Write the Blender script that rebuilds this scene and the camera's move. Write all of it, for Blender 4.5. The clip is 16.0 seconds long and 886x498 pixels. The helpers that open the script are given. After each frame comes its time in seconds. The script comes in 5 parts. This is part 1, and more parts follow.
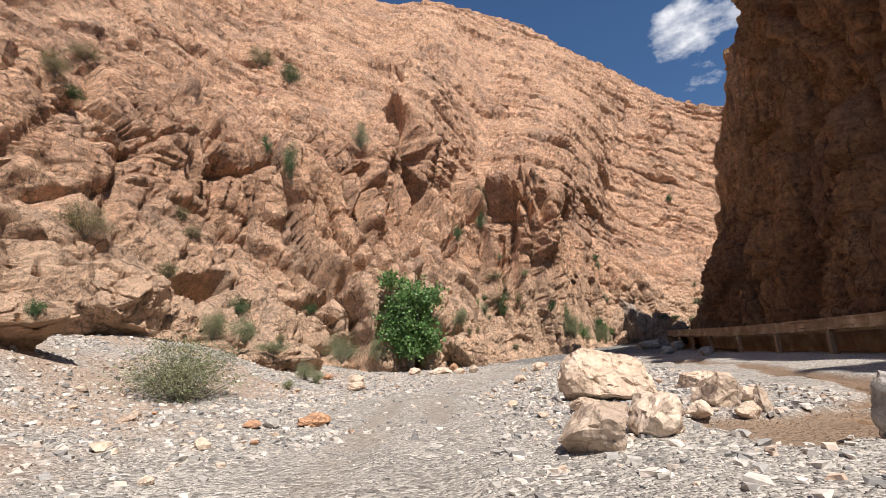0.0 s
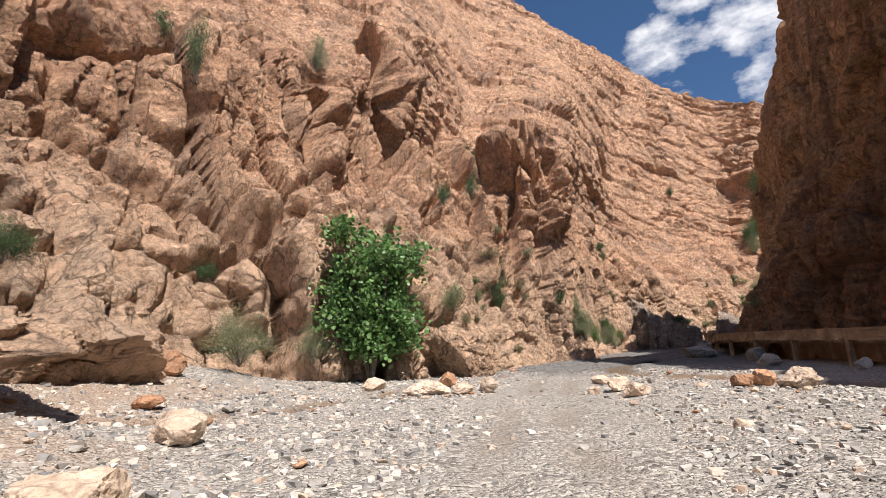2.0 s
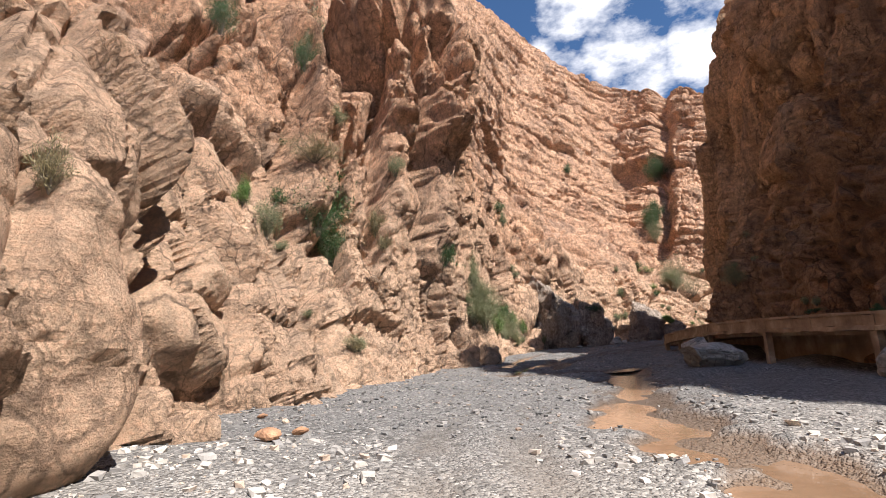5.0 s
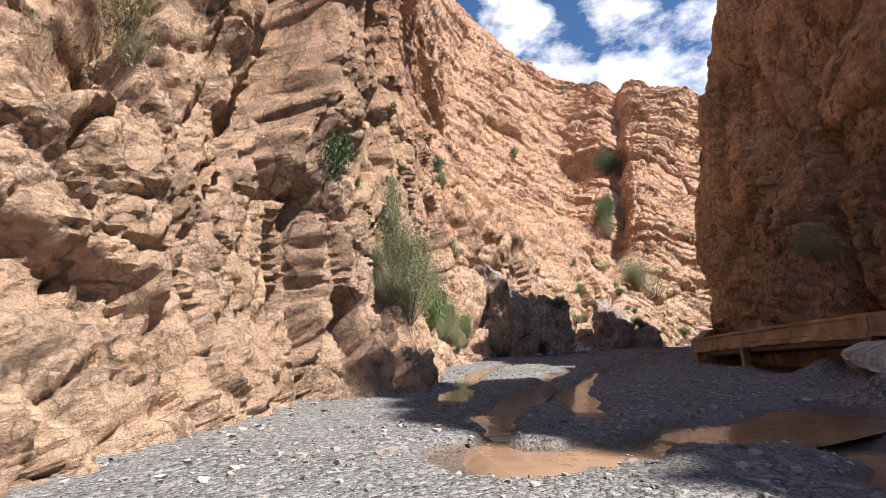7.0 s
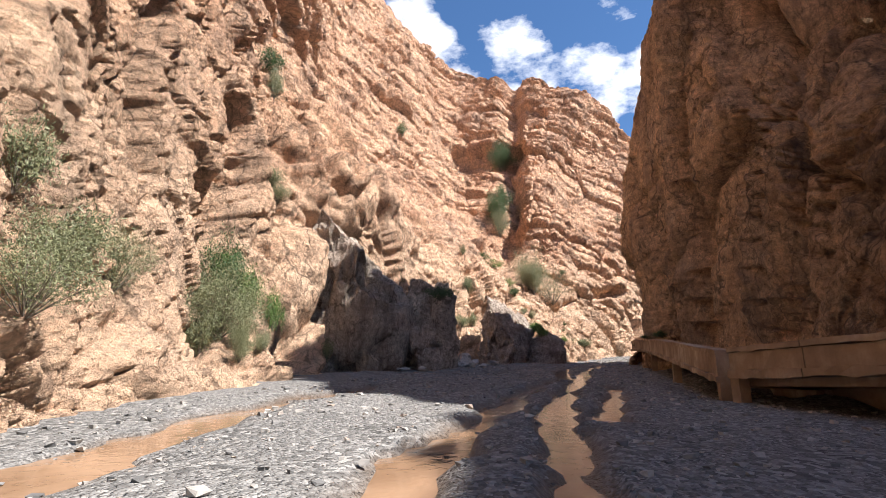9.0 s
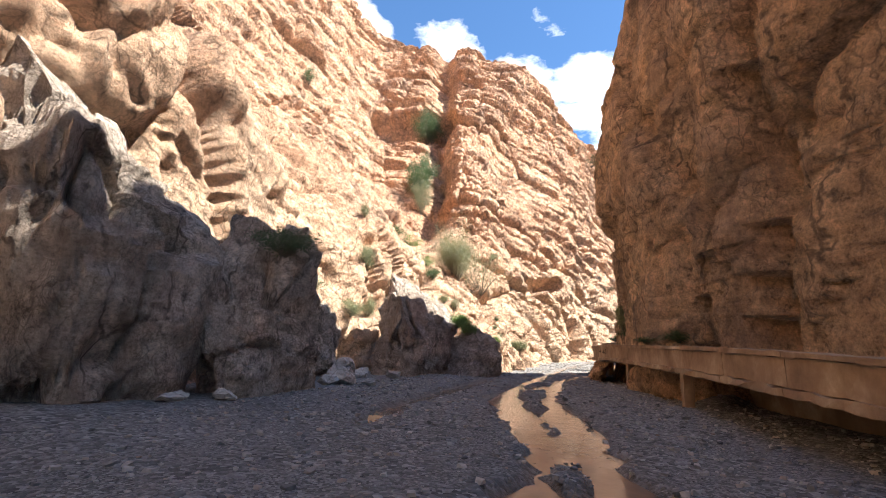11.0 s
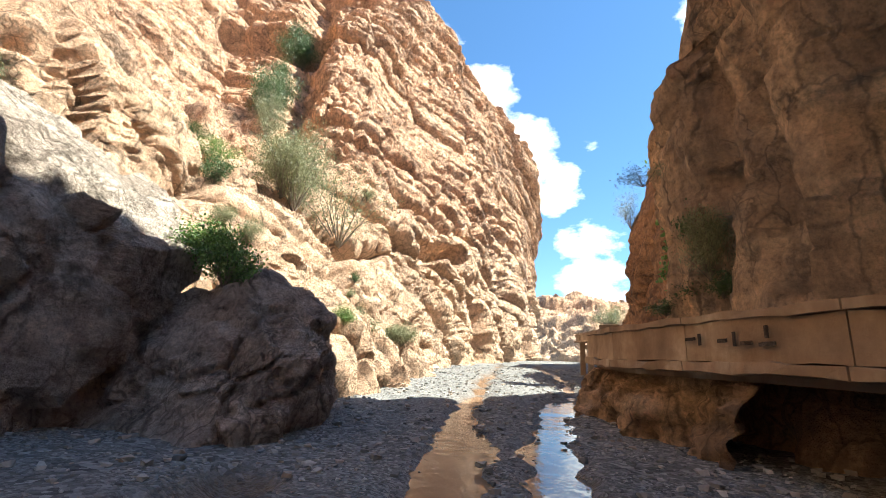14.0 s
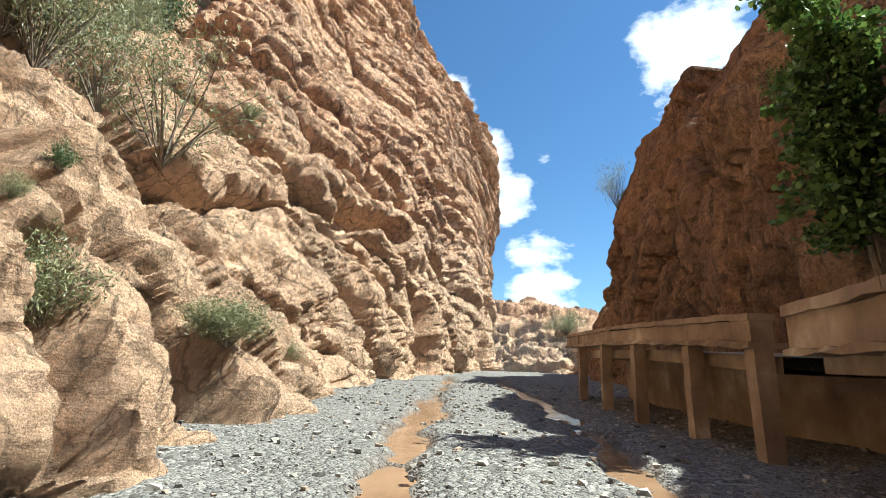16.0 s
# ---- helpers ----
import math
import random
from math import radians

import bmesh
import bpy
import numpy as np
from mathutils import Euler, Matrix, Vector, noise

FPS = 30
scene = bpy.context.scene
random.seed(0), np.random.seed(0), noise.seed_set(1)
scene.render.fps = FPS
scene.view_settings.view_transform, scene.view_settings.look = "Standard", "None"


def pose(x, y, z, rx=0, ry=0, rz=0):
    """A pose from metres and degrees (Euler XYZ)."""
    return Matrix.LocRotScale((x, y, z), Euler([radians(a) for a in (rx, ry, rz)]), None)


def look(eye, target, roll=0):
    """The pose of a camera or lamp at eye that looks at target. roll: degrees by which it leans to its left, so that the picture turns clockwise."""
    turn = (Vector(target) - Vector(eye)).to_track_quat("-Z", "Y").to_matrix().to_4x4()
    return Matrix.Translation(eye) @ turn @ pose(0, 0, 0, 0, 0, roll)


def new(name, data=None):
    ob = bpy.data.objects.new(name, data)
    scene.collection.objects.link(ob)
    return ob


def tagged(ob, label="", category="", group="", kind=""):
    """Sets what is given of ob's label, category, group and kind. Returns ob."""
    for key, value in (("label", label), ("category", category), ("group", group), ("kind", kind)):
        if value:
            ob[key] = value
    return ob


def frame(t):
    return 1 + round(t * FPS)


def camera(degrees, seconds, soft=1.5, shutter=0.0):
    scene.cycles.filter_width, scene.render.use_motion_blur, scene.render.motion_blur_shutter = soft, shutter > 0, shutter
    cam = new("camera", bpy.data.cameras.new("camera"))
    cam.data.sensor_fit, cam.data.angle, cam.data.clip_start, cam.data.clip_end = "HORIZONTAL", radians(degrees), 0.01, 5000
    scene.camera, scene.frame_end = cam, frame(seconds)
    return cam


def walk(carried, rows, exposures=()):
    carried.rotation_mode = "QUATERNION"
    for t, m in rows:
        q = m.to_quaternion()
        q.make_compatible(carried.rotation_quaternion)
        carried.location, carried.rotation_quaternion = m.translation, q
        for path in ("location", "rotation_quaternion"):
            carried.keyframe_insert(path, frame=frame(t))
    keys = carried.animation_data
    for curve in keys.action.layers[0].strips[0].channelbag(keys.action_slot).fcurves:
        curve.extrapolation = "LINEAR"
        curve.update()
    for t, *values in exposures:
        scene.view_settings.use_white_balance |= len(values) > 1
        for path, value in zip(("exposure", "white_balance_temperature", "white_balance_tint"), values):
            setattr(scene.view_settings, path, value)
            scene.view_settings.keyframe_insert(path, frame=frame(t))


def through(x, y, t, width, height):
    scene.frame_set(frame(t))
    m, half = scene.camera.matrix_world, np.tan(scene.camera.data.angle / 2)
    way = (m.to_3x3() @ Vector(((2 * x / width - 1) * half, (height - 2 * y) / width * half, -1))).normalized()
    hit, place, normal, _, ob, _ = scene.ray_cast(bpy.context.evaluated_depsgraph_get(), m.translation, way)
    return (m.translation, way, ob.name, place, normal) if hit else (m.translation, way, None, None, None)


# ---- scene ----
cam = camera(84.2, 16.0, 0.7)
PATH = [
    (0, (-0.081, -0.000, 1.539), (-0.1036, 1.9515, 1.9766), -3.55),
    (0.5, (-1.026, 5.237, 1.597), (-1.0472, 7.1882, 2.0331), -3.46),
    (1, (-1.623, 11.098, 1.413), (-1.6328, 13.0484, 1.8562), -3.27),
    (1.5, (-1.834, 16.314, 1.605), (-1.8084, 18.2649, 2.0466), -2.31),
    (2, (-1.691, 21.556, 1.717), (-1.5886, 23.5041, 2.1575), -1.68),
    (2.5, (-1.173, 26.328, 1.762), (-0.9807, 28.2698, 2.1989), -1.46),
    (3, (0.144, 31.639, 1.797), (0.4330, 33.5705, 2.2293), -1.64),
    (3.5, (1.460, 36.375, 1.693), (1.8438, 38.2904, 2.1197), -1.74),
    (6, (9.822, 62.307, 2.362), (10.5059, 64.1378, 2.7864), -1.25),
    (6.5, (11.730, 66.570, 2.300), (12.4778, 68.3741, 2.7317), -1.11),
    (7, (13.855, 70.873, 2.281), (14.6933, 72.6354, 2.7193), -0.42),
    (7.5, (15.802, 74.591, 2.439), (16.7518, 76.2943, 2.8825), 0.40),
    (8, (19.330, 78.920, 2.464), (20.3963, 80.5477, 2.9275), 0.46),
    (8.5, (22.415, 82.439, 2.524), (23.5873, 83.9877, 3.0011), 0.51),
    (9, (25.612, 85.781, 2.616), (26.8358, 87.2886, 3.0949), 1.12),
    (11.5, (41.465, 99.419, 3.846), (42.9732, 100.6422, 4.3252), 2.04),
    (12, (45.028, 101.959, 3.947), (46.5895, 103.1128, 4.4275), 1.60),
    (12.5, (48.218, 103.944, 3.987), (49.8234, 105.0312, 4.4769), 1.60),
    (13, (51.579, 105.824, 4.172), (53.2178, 106.8588, 4.6655), 1.18),
    (13.5, (54.902, 107.601, 4.353), (56.5673, 108.5920, 4.8473), 1.97),
    (14, (58.187, 109.426, 4.432), (59.8876, 110.3551, 4.9251), 2.22),
    (14.5, (61.222, 110.861, 4.567), (62.9553, 111.7285, 5.0592), 2.45),
    (15, (64.322, 112.120, 4.685), (66.0794, 112.9252, 5.1975), 2.35),
    (15.5, (67.217, 113.153, 4.859), (68.9874, 113.9220, 5.3814), 1.94),
    (16, (70.518, 114.377, 5.133), (72.2942, 115.1309, 5.6596), 2.48),
]
walk(cam, [(t, look(eye, target, roll)) for t, eye, target, roll in PATH], [(0, 0.08, 6450, 13), (3.5, 0.26, 6400, 14), (6.0, 0.6, 6350, 14), (9.0, 0.92, 6300, 13), (11.5, 1.6, 6450, 8), (14.0, 1.62, 6350, 0), (16.0, 1.0, 6150, -2)])

# ---- daylight ----
SUN_AZ, SUN_EL = radians(152), radians(55)      # clockwise from +y
SUN_DIR = Vector((math.sin(SUN_AZ) * math.cos(SUN_EL), math.cos(SUN_AZ) * math.cos(SUN_EL), math.sin(SUN_EL)))
world = bpy.data.worlds.new("sky")
scene.world = world
world.use_nodes = True
wn, wl = world.node_tree.nodes, world.node_tree.links
wn.clear()
sky = wn.new("ShaderNodeTexSky")
sky.sky_type, sky.sun_disc = "NISHITA", False
sky.sun_elevation, sky.sun_rotation = SUN_EL, SUN_AZ
sky.air_density, sky.dust_density, sky.ozone_density = 1.0, 0.1, 4.0
w_geo = wn.new("ShaderNodeTexCoord")
w_map = wn.new("ShaderNodeMapping")
w_map.inputs["Scale"].default_value = (1.0, 1.0, 1.9)
w_noise = wn.new("ShaderNodeTexNoise")
w_noise.inputs["Scale"].default_value, w_noise.inputs["Detail"].default_value, w_noise.inputs["Roughness"].default_value = 7.5, 9, 0.6
w_ramp = wn.new("ShaderNodeValToRGB")
w_ramp.color_ramp.elements[0].position, w_ramp.color_ramp.elements[1].position = 0.66, 0.84
w_mix = wn.new("ShaderNodeMix")
w_mix.data_type = "RGBA"
w_mix.inputs["B"].default_value = (12.5, 12.7, 13.0, 1)
w_bg = wn.new("ShaderNodeBackground")
w_bg.inputs["Strength"].default_value = 0.07
w_out = wn.new("ShaderNodeOutputWorld")
wl.new(w_geo.outputs["Generated"], w_map.inputs["Vector"])
wl.new(w_map.outputs["Vector"], w_noise.inputs["Vector"])
# fair-weather clouds: azimuth, elevation and half width in degrees, weight
CLOUDS = [(29.5, 31.5, 3.2, 1.0), (33, 31, 2.6, 0.8), (30.5, 27.5, 2.2, 0.6), (40.5, 31.5, 4.6, 1.0), (41, 27.5, 4.0, 0.9), (34.5, 37, 4.0, 0.9), (47, 35.5, 3.6, 0.9), (50, 30.5, 5.0, 1.1), (57, 30.5, 4.6, 1.1),
          (65.5, 30.5, 4.2, 1.0), (70, 26, 4.2, 1.0), (74, 21.5, 3.2, 0.9), (61.5, 39, 2.4, 0.6), (78.5, 14, 3.6, 0.9), (79, 10.5, 4.0, 1.0), (98, 33, 6.5, 1.0), (120, 40, 12, 0.8), (200, 45, 16, 0.8), (280, 50, 15, 0.8), (330, 60, 12, 0.7)]
w_cover = None
for az, el, wide, weight in CLOUDS:
    w_dot = wn.new("ShaderNodeVectorMath")
    w_dot.operation = "DOT_PRODUCT"
    w_dot.inputs[1].default_value = (math.sin(radians(az)) * math.cos(radians(el)), math.cos(radians(az)) * math.cos(radians(el)), math.sin(radians(el)))
    wl.new(w_geo.outputs["Generated"], w_dot.inputs[0])
    w_blob = wn.new("ShaderNodeMapRange")
    w_blob.interpolation_type = "SMOOTHSTEP"
    w_blob.inputs["From Min"].default_value, w_blob.inputs["From Max"].default_value = math.cos(radians(wide * 1.5)), math.cos(radians(wide * 0.25))
    w_blob.inputs["To Min"].default_value, w_blob.inputs["To Max"].default_value = 0.0, 0.30 * weight
    wl.new(w_dot.outputs["Value"], w_blob.inputs["Value"])
    if w_cover is None:
        w_cover = w_blob.outputs[0]
    else:
        w_most = wn.new("ShaderNodeMath")
        w_most.operation = "MAXIMUM"
        wl.new(w_cover, w_most.inputs[0])
        wl.new(w_blob.outputs[0], w_most.inputs[1])
        w_cover = w_most.outputs[0]
w_all = wn.new("ShaderNodeMath")
wl.new(w_noise.outputs["Fac"], w_all.inputs[0])
wl.new(w_cover, w_all.inputs[1])
wl.new(w_all.outputs[0], w_ramp.inputs["Fac"])
wl.new(w_ramp.outputs["Color"], w_mix.inputs["Factor"])
w_tint = wn.new("ShaderNodeHueSaturation")
w_tint.inputs["Saturation"].default_value, w_tint.inputs["Value"].default_value = 1.12, 1.25
wl.new(sky.outputs["Color"], w_tint.inputs["Color"])
wl.new(w_tint.outputs["Color"], w_mix.inputs["A"])
wl.new(w_mix.outputs["Result"], w_bg.inputs["Color"])
wl.new(w_bg.outputs["Background"], w_out.inputs["Surface"])
sun_data = bpy.data.lights.new("sun", "SUN")
sun_data.energy, sun_data.angle, sun_data.color = 6.2, radians(0.53), (1.0, 0.95, 0.87)
sun = new("sun", sun_data)
sun.matrix_world = look(SUN_DIR * 300, (0, 0, 0))


# ---- materials ----
def mat_nodes(name, roughness=0.9):
    m = bpy.data.materials.new(name)
    m.use_nodes = True
    b = m.node_tree.nodes["Principled BSDF"]
    b.inputs["Roughness"].default_value = roughness
    b.inputs["Specular IOR Level"].default_value = 0.25
    return m, m.node_tree.nodes, m.node_tree.links, b


def node(nodes, kind, **values):
    n = nodes.new(kind)
    for key, value in values.items():
        n.inputs[key.replace("_", " ")].default_value = value
    return n


def coords(nodes, links, scale=(1, 1, 1), rot=(0, 0, 0)):
    """World coordinates in metres (objects of the setting stand at the origin)."""
    g = nodes.new("ShaderNodeNewGeometry")
    mp = nodes.new("ShaderNodeMapping")
    mp.inputs["Scale"].default_value, mp.inputs["Rotation"].default_value = scale, rot
    links.new(g.outputs["Position"], mp.inputs["Vector"])
    return mp.outputs["Vector"]


def noise_tex(nodes, links, vec, scale, detail=4, rough=0.55, distortion=0.0):
    n = node(nodes, "ShaderNodeTexNoise", Scale=scale, Detail=detail, Roughness=rough, Distortion=distortion)
    links.new(vec, n.inputs["Vector"])
    return n.outputs["Fac"]


def ramp(nodes, links, fac, stops):
    r = nodes.new("ShaderNodeValToRGB")
    e = r.color_ramp.elements
    while len(e) < len(stops):
        e.new(0.5)
    for el, (pos, col) in zip(e, stops):
        el.position, el.color = pos, (*col, 1) if len(col) == 3 else col
    links.new(fac, r.inputs["Fac"])
    return r.outputs["Color"]


def mix(nodes, links, fac, a, b, blend="MIX"):
    m = nodes.new("ShaderNodeMix")
    m.data_type, m.blend_type = "RGBA", blend
    for socket, value in (("Factor", fac), ("A", a), ("B", b)):
        if hasattr(value, "is_linked"):
            links.new(value, m.inputs[socket])
        else:
            m.inputs[socket].default_value = value if socket == "Factor" else (*value, 1)
    return m.outputs["Result"]


def calc(nodes, links, op, a, b=0.0, clamp=False):
    m = nodes.new("ShaderNodeMath")
    m.operation, m.use_clamp = op, clamp
    for i, value in enumerate((a, b)):
        if hasattr(value, "is_linked"):
            links.new(value, m.inputs[i])
        else:
            m.inputs[i].default_value = value
    return m.outputs[0]


def grey(x):
    return (x, x, x)


def bump(nodes, links, bsdf, height, strength, distance, chain=None):
    b = node(nodes, "ShaderNodeBump", Strength=strength, Distance=distance)
    links.new(height, b.inputs["Height"])
    if chain is not None:
        links.new(chain, b.inputs["Normal"])
    links.new(b.outputs["Normal"], bsdf.inputs["Normal"])
    return b.outputs["Normal"]


def crack_lines(n, l, vec, scale, width):
    """1 on thin joint lines between cells, 0 elsewhere."""
    v = node(n, "ShaderNodeTexVoronoi", Scale=scale)
    v.feature = "DISTANCE_TO_EDGE"
    l.new(vec, v.inputs["Vector"])
    return ramp(n, l, v.outputs["Distance"], [(0.0, grey(1)), (width * 0.4, grey(0.8)), (width, grey(0))])


def rock_material(name, light, mid, dark, pale_height=None, varnish=0.5, scale=1.0, dip=24, upright=0.62, streaks=0.54, dark_to=None):
    m, n, l, b = mat_nodes(name, 0.92)
    p = coords(n, l)
    beds = coords(n, l, (0.10, 0.10, 0.9), (0, radians(dip), 0))
    big = noise_tex(n, l, p, 0.09 * scale, 6, 0.62)
    midn = noise_tex(n, l, p, 0.55 * scale, 6, 0.65, 0.3)
    fine = noise_tex(n, l, p, 2.2 * scale, 9, 0.72)
    band = noise_tex(n, l, beds, 1.7, 7, 0.66)
    col = ramp(n, l, big, [(0.34, dark), (0.48, mid), (0.66, light)])
    col = mix(n, l, 0.42, col, ramp(n, l, midn, [(0.33, dark), (0.5, mid), (0.64, light)]))
    col = mix(n, l, 0.36, col, ramp(n, l, band, [(0.36, dark), (0.5, mid), (0.62, light)]))
    col = mix(n, l, 0.9, col, ramp(n, l, fine, [(0.33, grey(0.26)), (0.43, grey(0.86)), (0.55, grey(1.16)), (0.70, grey(1.5))]), "MULTIPLY")
    grain = noise_tex(n, l, p, 11.0, 6, 0.7)
    col = mix(n, l, 0.8, col, ramp(n, l, grain, [(0.34, grey(0.58)), (0.47, grey(0.98)), (0.62, grey(1.25))]), "MULTIPLY")
    # ash-grey weathered skin and dark desert varnish, in upright streaks
    skin = noise_tex(n, l, coords(n, l, (0.16, 0.16, 0.05)), 1.0 * scale, 6, 0.65, 0.5)
    col = mix(n, l, ramp(n, l, skin, [(0.50, grey(0)), (0.66, grey(0.5))]), col, (0.31, 0.225, 0.175))
    st = noise_tex(n, l, coords(n, l, (0.5, 0.5, 0.07)), 1.0 * scale, 7, 0.65, 0.5)
    col = mix(n, l, ramp(n, l, st, [(streaks, grey(0)), (streaks + 0.13, grey(varnish))]), col, (0.125, 0.085, 0.065))
    if pale_height is not None:
        g = n.new("ShaderNodeNewGeometry")
        s = n.new("ShaderNodeSeparateXYZ")
        l.new(g.outputs["Position"], s.inputs[0])
        # the bed climbs along +x; the flood line follows it
        gx = calc(n, l, "MAXIMUM", s.outputs["X"], 0.0)
        above = calc(n, l, "SUBTRACT", s.outputs["Z"], calc(n, l, "MULTIPLY", gx, 0.05))
        wob = calc(n, l, "MULTIPLY", noise_tex(n, l, p, 0.13, 5, 0.6), 15.0)
        lim = calc(n, l, "SUBTRACT", calc(n, l, "ADD", wob, pale_height - 7.5), above)
        pale = calc(n, l, "MULTIPLY", lim, 0.085, True)
        wash = mix(n, l, 0.8, (0.74, 0.545, 0.385), ramp(n, l, fine, [(0.3, grey(0.6)), (0.5, grey(1.0)), (0.7, grey(1.15))]), "MULTIPLY")
        col = mix(n, l, calc(n, l, "MULTIPLY", pale, 0.5), col, wash)
    if dark_to is not None:
        # darker, redder up to the given x and again 32 m on, ochre between
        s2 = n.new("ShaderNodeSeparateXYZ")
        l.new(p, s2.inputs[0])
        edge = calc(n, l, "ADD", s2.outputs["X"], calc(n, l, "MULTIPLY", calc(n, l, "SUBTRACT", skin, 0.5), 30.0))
        darker = calc(n, l, "MULTIPLY", calc(n, l, "SUBTRACT", dark_to + 9.0, edge), 1 / 18.0, True)
        darker = calc(n, l, "MAXIMUM", darker, calc(n, l, "MULTIPLY", calc(n, l, "SUBTRACT", edge, dark_to + 32.0), 1 / 10.0, True))
        col = mix(n, l, calc(n, l, "MULTIPLY", darker, 0.75), col, mix(n, l, 1.0, col, (0.41, 0.295, 0.235), "MULTIPLY"))
    # relief: broken facets, joints, pits and grain
    warp = n.new("ShaderNodeVectorMath")
    warp.operation = "ADD"
    wn_ = node(n, "ShaderNodeTexNoise", Scale=1.3, Detail=5.0)
    l.new(p, wn_.inputs["Vector"])
    l.new(p, warp.inputs[0])
    l.new(wn_.outputs["Color"], warp.inputs[1])
    flat = n.new("ShaderNodeVectorMath")
    flat.operation = "MULTIPLY"
    l.new(warp.outputs[0], flat.inputs[0])
    flat.inputs[1].default_value = (1, 1, upright)
    wide = crack_lines(n, l, flat.outputs[0], 0.42 * scale, 0.035)
    thin = crack_lines(n, l, flat.outputs[0], 1.3 * scale, 0.05)
    patch = ramp(n, l, noise_tex(n, l, p, 0.23, 3), [(0.42, grey(0)), (0.55, grey(1))])
    crack = mix(n, l, 1.0, calc(n, l, "MULTIPLY", thin, 0.7), patch, "MULTIPLY")
    crack = mix(n, l, 1.0, crack, mix(n, l, 1.0, wide, ramp(n, l, midn, [(0.42, grey(0)), (0.56, grey(1))]), "MULTIPLY"), "LIGHTEN")
    tiny = mix(n, l, 1.0, crack_lines(n, l, flat.outputs[0], 3.4 * scale, 0.09), ramp(n, l, noise_tex(n, l, p, 0.6, 4), [(0.48, grey(0)), (0.62, grey(1))]), "MULTIPLY")
    crack = mix(n, l, 1.0, crack, calc(n, l, "MULTIPLY", tiny, 0.62), "LIGHTEN")
    col = mix(n, l, calc(n, l, "MULTIPLY", crack, 0.7), col, (0.06, 0.04, 0.03))
    l.new(col, b.inputs["Base Color"])
    chain = None
    for sc, strength, dist in ((0.8, 0.6, 0.40), (2.2, 0.8, 0.23), (6.0, 0.8, 0.08)):
        v = node(n, "ShaderNodeTexVoronoi", Scale=sc * scale, Randomness=1.0)
        l.new(flat.outputs[0], v.inputs["Vector"])
        one = n.new("ShaderNodeSeparateColor")
        l.new(v.outputs["Color"], one.inputs[0])
        h = calc(n, l, "SUBTRACT", one.outputs[0], calc(n, l, "MULTIPLY", v.outputs["Distance"], 0.7))
        chain = bump(n, l, b, h, strength, dist, chain)
    chain = bump(n, l, b, crack, 0.8, -0.18, chain)
    chain = bump(n, l, b, fine, 1.0, 0.52, chain)
    chain = bump(n, l, b, grain, 0.8, 0.08, chain)
    bump(n, l, b, band, 0.35, 0.35, chain)
    return m


ROCK_L = rock_material("sunlit_red_limestone", (0.82, 0.53, 0.345), (0.64, 0.375, 0.232), (0.32, 0.178, 0.114), 19.0, 0.55)
ROCK_R = rock_material("brown_cliff_rock", (0.80, 0.525, 0.305), (0.62, 0.385, 0.215), (0.31, 0.185, 0.108), None, 0.6, 1.0, 24, 0.3, 0.52, dark_to=47.0)
ROCK_DARK = rock_material("grey_brown_rock", (0.66, 0.56, 0.47), (0.50, 0.41, 0.335), (0.25, 0.20, 0.16), None, 0.55, 1.3, 24, 0.4)


# ---- noise for the landforms ----
def lattice(ix, iy, iz, seed):
    h = (ix.astype(np.int64) * 374761393 + iy.astype(np.int64) * 668265263 + iz.astype(np.int64) * 2147483647 + seed * 1274126177) & 0xFFFFFFFF
    h = ((h ^ (h >> 13)) * 1274126177) & 0xFFFFFFFF
    h = ((h ^ (h >> 15)) * 2246822519) & 0xFFFFFFFF
    return ((h ^ (h >> 16)) & 0xFFFFFF) / float(0xFFFFFF)


def vnoise(p, seed=0):
    """Smooth value noise, -1 to 1, of points (N, 3)."""
    f = np.floor(p)
    t = p - f
    t = t * t * t * (t * (t * 6 - 15) + 10)
    i = f.astype(np.int64)
    r = 0
    for dx in (0, 1):
        for dy in (0, 1):
            for dz in (0, 1):
                w = (t[:, 0] if dx else 1 - t[:, 0]) * (t[:, 1] if dy else 1 - t[:, 1]) * (t[:, 2] if dz else 1 - t[:, 2])
                r = r + w * lattice(i[:, 0] + dx, i[:, 1] + dy, i[:, 2] + dz, seed)
    return r * 2 - 1


def fbm(p, octaves=4, gain=0.5, seed=0):
    total, amp = 0, 1.0
    for o in range(octaves):
        total = total + amp * vnoise(p * 2.03 ** o + 17.3 * o, seed + o)
        amp *= gain
    return total


def cells(p, seed=0):
    """Worley cells: a random value for the nearest cell, F2 - F1, and the height of a tilted facet in it."""
    f = np.floor(p).astype(np.int64)
    d1 = np.full(len(p), 9.0)
    d2 = np.full(len(p), 9.0)
    val, tilt = np.zeros(len(p)), np.zeros(len(p))
    for dx in (-1, 0, 1):
        for dy in (-1, 0, 1):
            for dz in (-1, 0, 1):
                c = f + (dx, dy, dz)
                r = [lattice(c[:, 0], c[:, 1], c[:, 2], seed + 11 * k) for k in range(3)]
                off = p - np.stack([c[:, k] + r[k] for k in range(3)], 1)
                d = np.sqrt((off ** 2).sum(1))
                near = d < d1
                d2 = np.where(near, d1, np.minimum(d2, d))
                val = np.where(near, (r[0] * 7.3 + r[2] * 3.1) % 1.0, val)
                slope = (r[1] * 13.7 % 1.0 - 0.5) * off[:, 0] + (r[2] * 11.3 % 1.0 - 0.5) * off[:, 1] + (r[0] * 9.1 % 1.0 - 0.5) * off[:, 2]
                tilt = np.where(near, slope, tilt)
                d1 = np.where(near, d, d1)
    return val, d2 - d1, tilt


